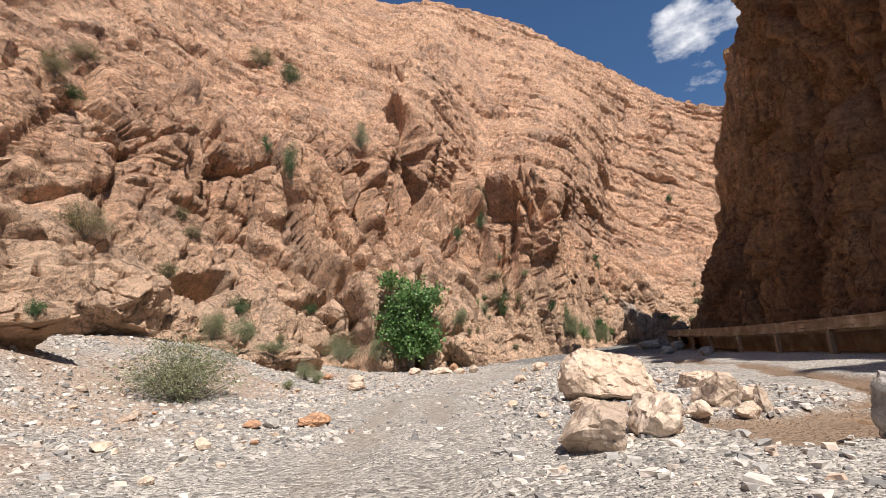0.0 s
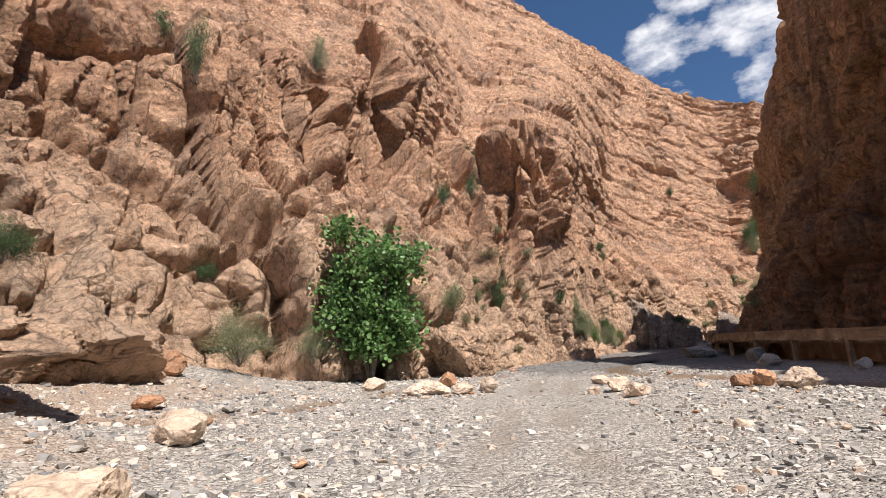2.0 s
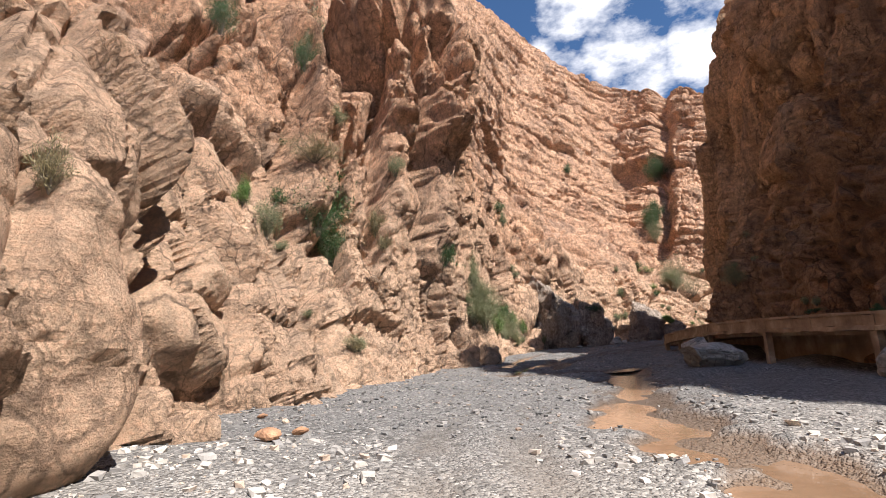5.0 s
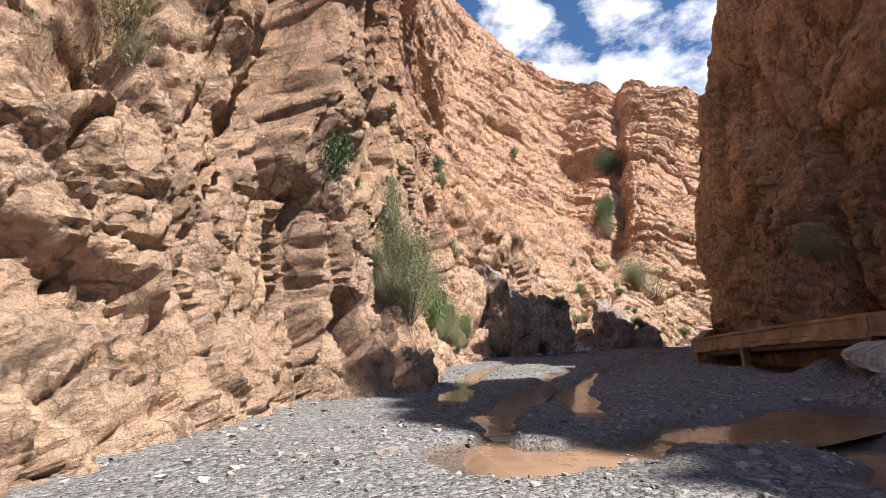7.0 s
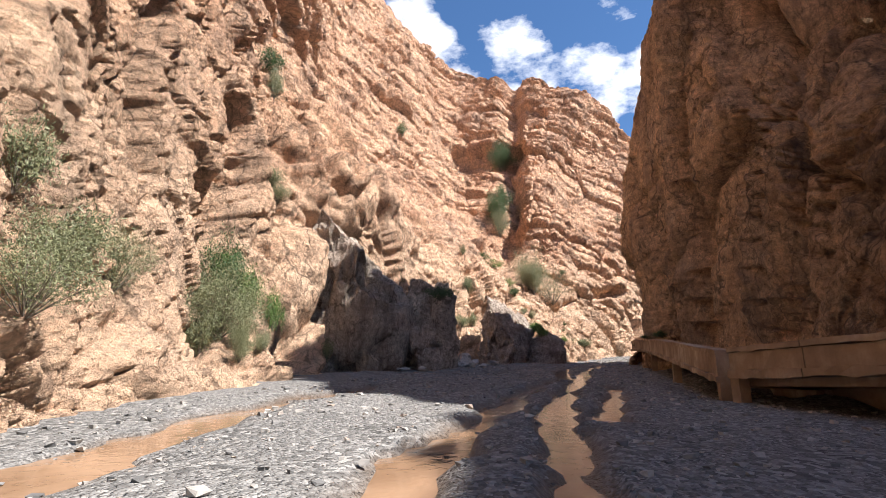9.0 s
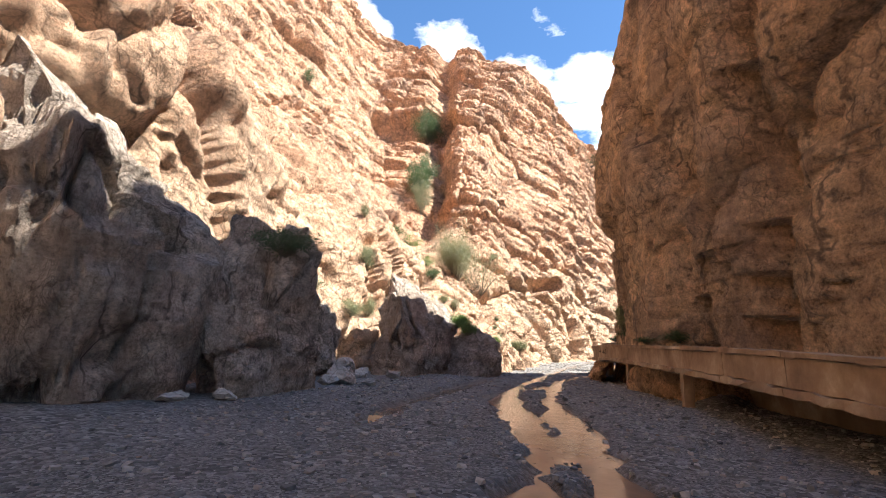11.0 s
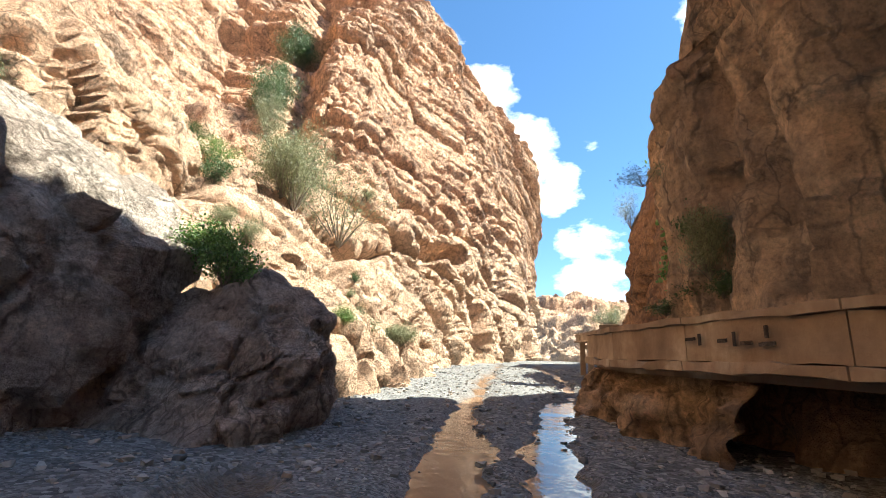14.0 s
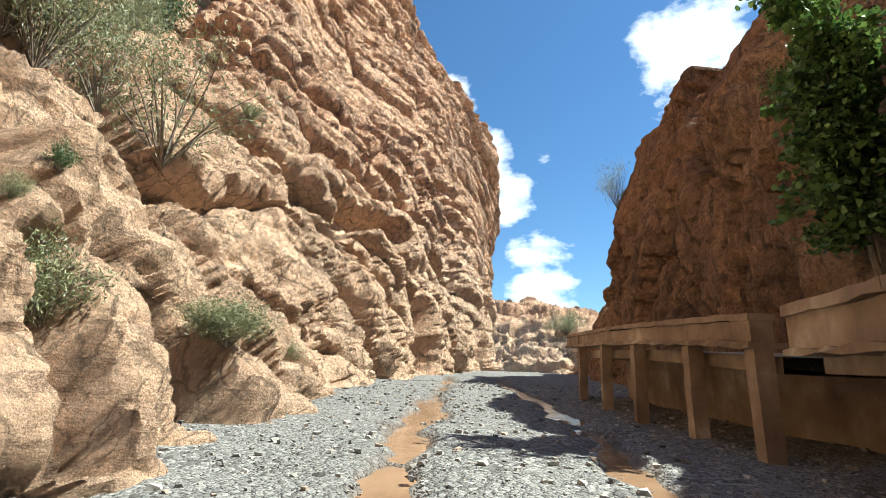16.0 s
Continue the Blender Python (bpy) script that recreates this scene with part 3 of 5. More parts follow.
# ---- right side of the gorge ----
R_FOOT = [(31, -60), (31, -20), (31, 15), (31.2, 40), (31.8, 58), (32.3, 66), (36.5, 80), (42, 88), (48, 92.8), (55.8, 99.5), (61.4, 105), (67.3, 108.4), (71.3, 110.9), (76, 110.9), (82, 109.3), (87.3, 111.5), (93, 113.3), (108, 117), (118, 119.5), (130, 122), (150, 126), (200, 132)]
R_LOW = [(33, -60, 10), (33, -20, 10), (33, 15, 10), (33, 41, 10), (35, 60.3, 12), (35, 69, 11), (41, 81, 10), (45.5, 89, 9), (49.3, 93, 9), (57, 100, 9), (61.4, 104.8, 8), (67.3, 108, 8), (71.7, 110.4, 8), (76.6, 110.0, 8), (82.5, 108.6, 9), (87.5, 111, 10.5), (93.5, 112.5, 12), (109, 116, 10), (119, 118.5, 9), (131, 121, 8), (150.5, 125, 7), (200, 131, 8)]
R_MID = [(35, -60, 30), (35, -20, 30), (35, 15, 30), (36, 42, 28), (42, 62, 28), (47.5, 75, 26), (49, 83, 26), (50, 91.5, 18), (53.5, 95.5, 22), (57.5, 101, 20), (62.3, 105.4, 16), (67.6, 108.4, 16), (73.4, 110.0, 13), (78, 109.2, 14), (83.5, 107.5, 15), (89, 109.5, 17), (95.5, 111, 19), (110, 114.5, 18), (119.5, 117.5, 15), (131.5, 120, 11), (151, 124.5, 9), (200, 129, 10)]
R_RIM = [(38, -60, 60), (38, -20, 60), (37.5, 15, 62), (40.5, 50, 64), (44, 62, 47), (51, 73.5, 61), (53, 81, 58), (56.5, 89, 52), (61, 95, 48), (62.5, 99.5, 43), (65, 103.5, 38), (69, 106, 31), (75, 106, 26), (82, 101, 27), (88, 99.5, 27), (94, 101, 29), (101, 105, 30), (113, 111.5, 28.5), (122, 114, 26), (134, 117.5, 19), (153, 122.5, 12), (205, 126, 13)]


def right_cliff():
    nu, nv = 680, 330
    p, u, v = wall_sheet([R_FOOT, R_LOW, R_MID, R_RIM], [0.0, 0.04, 0.30, 0.62, 1.0], nu, nv)
    n = even_normals(p, nu, nv, 8, 8)
    if (n[:, 0].mean()) > 0:
        n = -n
    flute = np.interp(u, (0, 8, 9, 21), (1.1, 0.9, 0.5, 0.4))
    d = rock_relief(p, flute, 0.15 + 0 * u, 0.8 + 0 * u, 0.6, 31)
    d = (d - 0.4) * np.interp(u, (0, 7, 9, 21), (1, 0.9, 0.7, 0.65))
    d *= smooth(0.0, 0.06, v) * 0.7 + 0.3
    q = p + n * d[:, None]
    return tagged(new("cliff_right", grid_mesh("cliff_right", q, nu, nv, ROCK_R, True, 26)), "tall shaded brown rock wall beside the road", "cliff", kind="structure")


right_cliff()


# ---- the river bed ----
def stretch(inner, outer):
    far = np.array([8, 20, 45, 100, 250, 700, 1800])
    return np.concatenate([inner[0] - far[::-1], inner, inner[-1] + far])


# muddy water: lines down the bed, with half widths
STREAMS = [
    ([(17.4, 78.0), (20, 77.4), (23, 77.2), (27.5, 77.5)], 1.1),
    ([(5.4, 9), (9.0, 10.5), (12.5, 14.5), (14.5, 21), (17, 30), (17.5, 40), (14.2, 47.5), (12.2, 53), (14, 62), (21, 72), (24, 76)], 1.35),
    ([(12, 49), (17, 48.8), (21, 49)], 0.9),
    ([(20.4, 84.4), (22, 86.6), (24.4, 90.5), (25.8, 92.6), (26.9, 94.4), (28.7, 96.5), (31, 98.4), (36, 102.2)], 0.62),
    ([(-13, 30), (-9, 34), (-6, 38), (-3, 47), (0, 51), (4, 56)], 0.7),
    ([(18.6, 78.6), (20.4, 81.6), (23.3, 84.5), (25.2, 86.4), (28.1, 89.7), (31.2, 92.2), (37, 96.2), (42, 99.2), (47.2, 102.1), (53.6, 107.4), (56.5, 109.1), (61.3, 111.4), (65.3, 112.9), (70.5, 115.4), (74, 116.5), (79.5, 118.8), (86, 121.2), (94, 124), (106, 128.5)], 0.55),
    ([(21.6, 79.6), (25, 84.2), (27.3, 86.5), (30.8, 89.7), (35, 93.2), (39.6, 96.4), (45, 99.8), (50.6, 103.3), (55.1, 106.4), (58.3, 108.1), (62.4, 110.2), (66.2, 111.8), (72.6, 113.4), (76.3, 113.9), (82.5, 115.7), (88, 117.6), (94, 120), (105, 124.6)], 0.46),
    ([(34.6, 91.6), (39.3, 94.3), (44, 97.4)], 0.42),
    ([(46, 106.5), (51.4, 109.2), (52.9, 110), (55.8, 111.4), (59, 112.8), (62.3, 114)], 0.42),
    ([(57, 109.3), (59.3, 109.4), (62.2, 110.4)], 0.7),
]


def line_distance(x, y, line):
    best = np.full(x.shape, 1e9)
    for (ax, ay), (bx, by) in zip(line[:-1], line[1:]):
        ex, ey = bx - ax, by - ay
        t = np.clip(((x - ax) * ex + (y - ay) * ey) / (ex * ex + ey * ey), 0, 1)
        best = np.minimum(best, np.hypot(x - ax - t * ex, y - ay - t * ey))
    return best


def wetness(x, y):
    """0 on dry gravel, 1 in the middle of a stream."""
    p = np.stack([x, y, 0 * x], 1)
    wob = 0.5 * fbm(p / 1.5, 4, 0.65, 70)
    wet = np.zeros(x.shape)
    for line, half in STREAMS:
        d = line_distance(x, y, line)
        wet = np.maximum(wet, 1 - smooth(half * 0.5, half * 1.05, d + wob * half))
    return wet


def ground_height(x, y):
    b, side = bed(x, y)
    p = np.stack([x, y, 0 * x], 1)
    z = b + 0.09 * fbm(p / 5.0, 3, 0.5, 60) + 0.035 * fbm(p / 0.9, 2, 0.5, 61)
    near = 1 - smooth(46, 58, y)
    z = z + near * ((1.7 + 1.5 * (1 - smooth(26, 36, y))) * smooth(-6.5, -17, x + 1.2 * fbm(p / 6.0, 2, 0.5, 62)) + 0.25 * smooth(-4, -8, x))   # stony bank
    z = z + 0.14 * smooth(2.2, 4.5, np.abs(side)) * (1 - smooth(60, 75, y)) - 0.05
    for rut in (-0.85, 0.85):
        z = z - 0.05 * (1 - smooth(0.2, 0.45, np.abs(side - rut))) * (1 - smooth(64, 72, y))
    z = z + 0.85 * smooth(0.0, 1.0, fbm(p / 3.0, 2, 0.5, 66)) * smooth(5.5, 8.5, side) * smooth(66, 80, y) * (1 - smooth(66, 80, x))   # spoil heaps by the wall
    return z - 0.25 * wetness(x, y)


def ground():
    xs, ys = stretch(np.arange(-30, 130, 0.36), 0), stretch(np.arange(-6, 142, 0.36), 0)
    gx, gy = np.meshgrid(xs, ys, indexing="ij")
    x, y = gx.ravel(), gy.ravel()
    z = ground_height(x, y)
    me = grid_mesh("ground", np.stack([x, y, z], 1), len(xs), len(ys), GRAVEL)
    b, side = bed(x, y)
    p = np.stack([x, y, 0 * x], 1)
    rut = np.maximum(1 - smooth(0.25, 0.6, np.abs(side - 0.85)), 1 - smooth(0.25, 0.6, np.abs(side + 0.85)))
    rut = rut * smooth(-0.6, 0.4, fbm(p / 3.0, 3, 0.6, 90)) * (1 - smooth(60, 70, y))
    wet = wetness(x, y)
    soil = smooth(-5.0, -8.5, x) * (1 - smooth(40, 56, y)) * smooth(-0.5, 0.5, fbm(p / 2.5, 3, 0.6, 91))
    # ruts, wet and soil; alpha is only a gravel tone that changes along y
    layer = me.color_attributes.new("wear", "FLOAT_COLOR", "POINT")
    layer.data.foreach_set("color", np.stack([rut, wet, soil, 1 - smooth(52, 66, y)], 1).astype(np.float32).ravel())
    return tagged(new("ground", me), "pale grey river gravel with wheel ruts and wet muddy patches", "ground", kind="structure")


def water_sheet():
    """Muddy water lying in the channels, a little under the gravel."""
    verts, faces = [], []
    for order, (line, half) in enumerate(STREAMS):
        pts = np.array(line, float)
        u = np.linspace(0, len(pts) - 1, len(pts) * 14)
        q = glide(pts, u)
        d = np.gradient(q, axis=0)
        d /= np.linalg.norm(d, axis=1, keepdims=True)
        nrm = np.stack([d[:, 1], -d[:, 0]], 1)
        start = len(verts)
        offs = np.linspace(-1.3, 1.3, 9) * half
        for at, (c, m) in enumerate(zip(q, nrm)):
            z = -0.05 * max(0, 5 - min(at, len(q) - 1 - at)) + float(bed(np.array([c[0]]), np.array([c[1]]))[0][0]) - 0.165 - 0.003 * order
            for o in offs:
                verts.append((c[0] + m[0] * o, c[1] + m[1] * o, z))
        for i in range(len(q) - 1):
            for k in range(8):
                a = start + i * 9 + k
                faces.append((a, a + 1, a + 10, a + 9))
    me = bpy.data.meshes.new("water")
    me.from_pydata(verts, [], faces)
    me.materials.append(MUDDY)
    return tagged(new("water", me), "shallow brown muddy stream water over gravel", "water", kind="structure")


def gravel_material():
    m, n, l, b = mat_nodes("river_gravel", 0.95)
    p = coords(n, l)
    v = node(n, "ShaderNodeTexVoronoi", Scale=11.0)
    l.new(p, v.inputs["Vector"])
    v2 = node(n, "ShaderNodeTexVoronoi", Scale=26.0)
    l.new(p, v2.inputs["Vector"])
    one = ramp(n, l, v.outputs["Color"], [(0.1, (0.06, 0.057, 0.053)), (0.5, (0.21, 0.20, 0.185)), (0.9, (0.55, 0.52, 0.475))])
    two = ramp(n, l, v2.outputs["Color"], [(0.1, (0.06, 0.057, 0.053)), (0.5, (0.22, 0.21, 0.195)), (0.9, (0.52, 0.49, 0.45))])
    big = noise_tex(n, l, p, 0.35, 5)
    col = mix(n, l, ramp(n, l, noise_tex(n, l, p, 1.1, 4), [(0.4, grey(0)), (0.6, grey(1))]), one, two)
    col = mix(n, l, 0.25, col, ramp(n, l, big, [(0.35, (0.17, 0.16, 0.15)), (0.65, (0.32, 0.30, 0.28))]))
    wear = n.new("ShaderNodeVertexColor")
    wear.layer_name = "wear"
    s = n.new("ShaderNodeSeparateColor")
    l.new(wear.outputs["Color"], s.inputs[0])
    col = mix(n, l, calc(n, l, "MULTIPLY", s.outputs[0], 0.6), col, (0.20, 0.175, 0.15))
    col = mix(n, l, calc(n, l, "MULTIPLY", s.outputs[2], 0.5), col, (0.30, 0.205, 0.14))
    damp = calc(n, l, "MULTIPLY", s.outputs[1], 1.6, True)
    col = mix(n, l, calc(n, l, "MULTIPLY", damp, 0.85), col, (0.17, 0.115, 0.075))
    # alpha: gravel colour raised before y = 52, lowered past y = 66
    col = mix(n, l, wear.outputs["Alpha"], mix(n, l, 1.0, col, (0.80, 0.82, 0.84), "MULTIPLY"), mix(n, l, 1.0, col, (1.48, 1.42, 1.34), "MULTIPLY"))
    l.new(col, b.inputs["Base Color"])
    l.new(calc(n, l, "SUBTRACT", 0.95, calc(n, l, "MULTIPLY", damp, 0.5)), b.inputs["Roughness"])
    c = bump(n, l, b, v.outputs["Distance"], 0.9, -0.06)
    c = bump(n, l, b, v2.outputs["Distance"], 0.9, -0.03, c)
    bump(n, l, b, noise_tex(n, l, p, 40, 4), 0.5, 0.02, c)
    return m


def water_material():
    m, n, l, b = mat_nodes("muddy_water", 0.06)
    p = coords(n, l)
    col = ramp(n, l, noise_tex(n, l, p, 0.5, 3), [(0.35, (0.22, 0.135, 0.08)), (0.65, (0.33, 0.21, 0.13))])
    l.new(col, b.inputs["Base Color"])
    b.inputs["Specular IOR Level"].default_value = 0.5
    b.inputs["IOR"].default_value = 1.33
    c = bump(n, l, b, noise_tex(n, l, p, 2.2, 3), 0.25, 0.05)
    bump(n, l, b, noise_tex(n, l, p, 9.0, 2), 0.2, 0.012, c)
    return m


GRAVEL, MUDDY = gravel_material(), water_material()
ground()
water_sheet()


def distant_hill():
    nu, nv = 90, 60
    p, u, v = wall_sheet([[(190, 112), (205, 135), (214, 160), (222, 190)], [(212, 108, 20), (224, 134, 22), (236, 160, 24), (246, 190, 26)], [(250, 104, 26), (262, 132, 33), (276, 158, 40), (290, 190, 44)]], [0.0, 0.04, 0.5, 1.0], nu, nv)
    n = normals_of(p, nu, nv)
    if n[:, 0].mean() > 0:
        n = -n
    q = p + n * (1.5 * rock_relief(p, 0.1 + 0 * u, 1.0 + 0 * u, 0.7 + 0 * u, 1.0, 77))[:, None]
    return tagged(new("distant_hill", grid_mesh("distant_hill", q, nu, nv, ROCK_L)), "hazy stony hillside beyond the mouth of the gorge", "hill", kind="structure")


distant_hill()


# ---- rocks ----
def stone_material(name, light, mid, dark):
    m, n, l, b = mat_nodes(name, 0.9)
    p = coords(n, l)
    info = n.new("ShaderNodeObjectInfo")
    big = noise_tex(n, l, p, 1.3, 5, 0.6)
    fine = noise_tex(n, l, p, 9.0, 7, 0.65)
    col = ramp(n, l, big, [(0.3, dark), (0.5, mid), (0.7, light)])
    col = mix(n, l, 0.7, col, ramp(n, l, fine, [(0.3, grey(0.62)), (0.5, grey(1.0)), (0.7, grey(1.2))]), "MULTIPLY")
    tone = ramp(n, l, info.outputs["Random"], [(0.0, (0.80, 0.78, 0.76)), (0.5, (1.0, 0.95, 0.90)), (1.0, (1.12, 1.10, 1.08))])
    col = mix(n, l, 1.0, col, tone, "MULTIPLY")
    l.new(col, b.inputs["Base Color"])
    line = crack_lines(n, l, p, 1.1, 0.03)
    col = mix(n, l, calc(n, l, "MULTIPLY", line, 0.4), col, (0.12, 0.085, 0.065))
    l.new(col, b.inputs["Base Color"])
    c = bump(n, l, b, big, 0.5, 0.25)
    for sc, dist in ((2.6, 0.16), (8.0, 0.05)):
        v = node(n, "ShaderNodeTexVoronoi", Scale=sc)
        l.new(p, v.inputs["Vector"])
        one = n.new("ShaderNodeSeparateColor")
        l.new(v.outputs["Color"], one.inputs[0])
        c = bump(n, l, b, calc(n, l, "SUBTRACT", one.outputs[0], v.outputs["Distance"]), 0.5, dist, c)
    bump(n, l, b, fine, 0.8, 0.06, c)
    return m


STONE_PALE = stone_material("pale_limestone", (0.74, 0.62, 0.50), (0.62, 0.49, 0.38), (0.42, 0.32, 0.24))
STONE_RED = stone_material("red_limestone", (0.56, 0.34, 0.21), (0.45, 0.255, 0.15), (0.27, 0.155, 0.10))
STONE_GREY = stone_material("grey_limestone", (0.56, 0.53, 0.49), (0.42, 0.40, 0.37), (0.25, 0.24, 0.225))


def rock_mesh(name, seed, size, material, detail=3, planes=11, rough=0.10, cut=0.40):
    """An angular block: a ball cut by random planes, then roughened."""
    bm = bmesh.new()
    bmesh.ops.create_icosphere(bm, subdivisions=detail, radius=1.0)
    rng = np.random.RandomState(seed)
    v = np.array([w.co[:] for w in bm.verts])
    for _ in range(planes):
        d = rng.normal(size=3)
        d /= np.linalg.norm(d)
        k = rng.uniform(cut, cut + 0.40)
        over = np.maximum(v @ d - k, 0)
        v = v - np.outer(over * 0.985, d)
    nrm = v / np.linalg.norm(v, axis=1, keepdims=True)
    half = np.array(size) / 2
    w = v / np.abs(v).max(0) * half
    s = max(size)
    amp = rough * s * 0.5
    h = 0.5 * fbm(w / (s * 0.33) + seed * 3.7, 3, 0.55, seed)
    if detail >= 4:
        val, edge, tilt = cells(w / (s * 0.17) + seed, seed)
        h = h + 0.5 * (val - 0.5) + 1.1 * tilt - 0.4 * (1 - smooth(0, 0.08, edge))
        h = h + 0.25 * fbm(w / (s * 0.06), 3, 0.6, seed + 8)
    w = w + nrm * (amp * h)[:, None]
    w[:, 2] += half[2] * 0.86
    for vert, c in zip(bm.verts, w):
        vert.co = c
    me = bpy.data.meshes.new(name)
    bm.to_mesh(me)
    bm.free()
    me.polygons.foreach_set("use_smooth", np.full(len(me.polygons), detail >= 4))
    if detail >= 4:
        me.set_sharp_from_angle(angle=radians(24))
    me.materials.append(material)
    return me


def ground_z(x, y):
    return float(ground_height(np.array([float(x)]), np.array([float(y)]))[0])


def boulder(name, x, y, size, material, label, seed, turn=0.0, detail=4, lift=0.0, group="", planes=15, rough=0.10, tilt=0.0, cut=0.40):
    ob = new(name, rock_mesh(name, seed, size, material, detail, planes, rough, cut))
    ob.matrix_world = pose(x, y, ground_z(x, y) - 0.10 * size[2] + lift, tilt, 0, turn)
    return tagged(ob, label, "boulder", group)


PALE_LABEL = "pale cream limestone boulder lying on river gravel"
for i, (x, y, w, d, h) in enumerate([
        (4.4, 15.0, 2.9, 2.4, 1.9), (2.1, 8.2, 1.35, 1.1, 0.85), (3.2, 8.7, 1.25, 1.0, 0.8), (5.8, 11.8, 1.15, 0.95, 0.9), (8.2, 17.2, 1.7, 1.2, 0.65), (5.6, 10.2, 0.5, 0.45, 0.35), (4.1, 11.6, 0.8, 0.7, 0.5), (4.7, 10.4, 0.7, 0.6, 0.4), (6.9, 12.4, 0.8, 0.7, 0.5), (3.0, 12.3, 0.9, 0.7, 0.45), (7.2, 14.2, 0.9, 0.7, 0.5),
        (-5.6, 27.6, 1.3, 1.0, 0.65), (3.2, 26.0, 0.85, 0.7, 0.5), (-6.6, 32.2, 1.4, 1.0, 0.7), (-1.5, 42.8, 2.2, 1.3, 0.75), (13.2, 40.8, 1.7, 1.2, 0.95),
        (-1.6, 43.6, 1.5, 1.3, 0.62), (0.2, 43.8, 1.4, 1.0, 0.55), (1.5, 45.0, 1.2, 1.0, 0.8), (-1.5, 46.2, 0.9, 0.8, 0.6), (-4.1, 48.0, 1.3, 1.0, 0.75),
        (6.9, 43.1, 1.3, 1.0, 0.75), (5.7, 42.9, 0.65, 0.55, 0.42), (8.0, 48.4, 1.0, 0.9, 0.6), (0.3, 50.4, 0.8, 0.7, 0.45), (6.4, 40.4, 1.2, 0.9, 0.6)]):
    boulder("boulder", x, y, (w, d, h), STONE_PALE, PALE_LABEL, 10 + i, 37 * i, 5 if w > 1.4 else 4, group="pale boulders on the river bed", rough=0.09, cut=0.55)
for i, (x, y, w, d, h) in enumerate([(-9.4, 56.0, 1.9, 1.5, 1.25), (-7.0, 55.4, 1.5, 1.2, 0.8), (-0.4, 46.4, 1.05, 0.9, 0.95), (8.6, 49.6, 0.8, 0.6, 0.5), (12.8, 42.4, 1.3, 1.0, 0.8), (11.4, 41.6, 1.1, 0.9, 0.6), (-12.5, 43.5, 2.1, 1.5, 1.3), (-9.5, 36.5, 1.0, 0.8, 0.5)]):
    boulder("boulder", x, y, (w, d, h), STONE_RED, "pinkish tan boulder among river stones", 60 + i, 53 * i, group="pinkish boulders on the river bed", rough=0.09, cut=0.52)
boulder("boulder", -4.0, 13.6, (1.05, 0.7, 0.46), STONE_RED, "single orange-red flat-topped rock on pale gravel", 3, 20)
boulder("boulder", 6.1, 10.6, (0.42, 0.34, 0.75), STONE_PALE, "upright pale stone slab standing beside muddy water", 4, 30, planes=16)
boulder("boulder", 6.5, 7.7, (1.0, 0.8, 1.1), STONE_GREY, "dark brown rough rock at the edge of muddy water", 5, 10)
# on the bank
boulder("bank_boulder", -16.6, 23.4, (5.8, 4.4, 4.3), ROCK_L, "huge angular red-brown block lying on the bank", 211, 25, 6, 0.1, planes=11, rough=0.12)
boulder("bank_boulder", -15.8, 25.6, (3.6, 2.6, 2.0), ROCK_L, "broken red-brown block on the bank", 212, 70, 6, 0.3, planes=11, rough=0.13)
boulder("bank_boulder", -11.6, 10.4, (2.2, 2.4, 2.3), STONE_RED, "red-brown boulder at the top of the bank", 213, 10, 4, 0.5)
boulder("rock_ledge", -12.8, 31.0, (8.5, 5.0, 2.8), ROCK_L, "sloping tan rock ledge cropping out of the bank", 214, 62, 6, -0.9, planes=9, rough=0.12, tilt=4)
boulder("rock_ledge", -13.4, 37.0, (8.5, 5.4, 3.2), ROCK_L, "stepped tan rock ledge under the cliff", 215, 70, 6, -0.6, planes=9, rough=0.12)
boulder("rock_ledge", -15.5, 14.4, (7.0, 4.0, 2.2), ROCK_L, "tan flat rock ledge on the bank", 216, 40, 6, -1.0, planes=9, rough=0.10)
# stacks and blocks at the foot of the left wall
boulder("rock_block", 1.2, 57.6, (5.0, 4.6, 5.0), ROCK_L, "squarish tan rock block beside the fig tree", 221, 18, 6, -0.3, planes=8, rough=0.13)
boulder("rock_pillar", 47.0, 113.8, (4.8, 4.0, 13.4), ROCK_DARK, "dark upright rock pillar in the cliff shadow", 222, 30, 6, -3.0, planes=8, rough=0.13)
boulder("rock_pillar", 41.6, 115.4, (8.4, 6.6, 20.0), ROCK_DARK, "tall shadowed rock buttress with a rounded top", 223, 10, 6, -5.0, planes=8, rough=0.13)
boulder("rock_pillar", 61.0, 119.6, (8.2, 6.0, 10.2), ROCK_DARK, "large angular shadowed rock block by the stream", 224, -12, 6, -2.0, planes=9, rough=0.13)
boulder("rock_pillar", 65.5, 117.9, (6.0, 4.8, 5.6), ROCK_DARK, "lower shadowed rock shoulder with cracks", 225, 20, 6, -1.3, planes=9, rough=0.13)
boulder("rock_block", 55.0, 122.4, (6.5, 4.0, 4.6), ROCK_DARK, "overhanging shadowed rock block under the cliff", 226, 10, 6, 0.6, planes=8, rough=0.13)
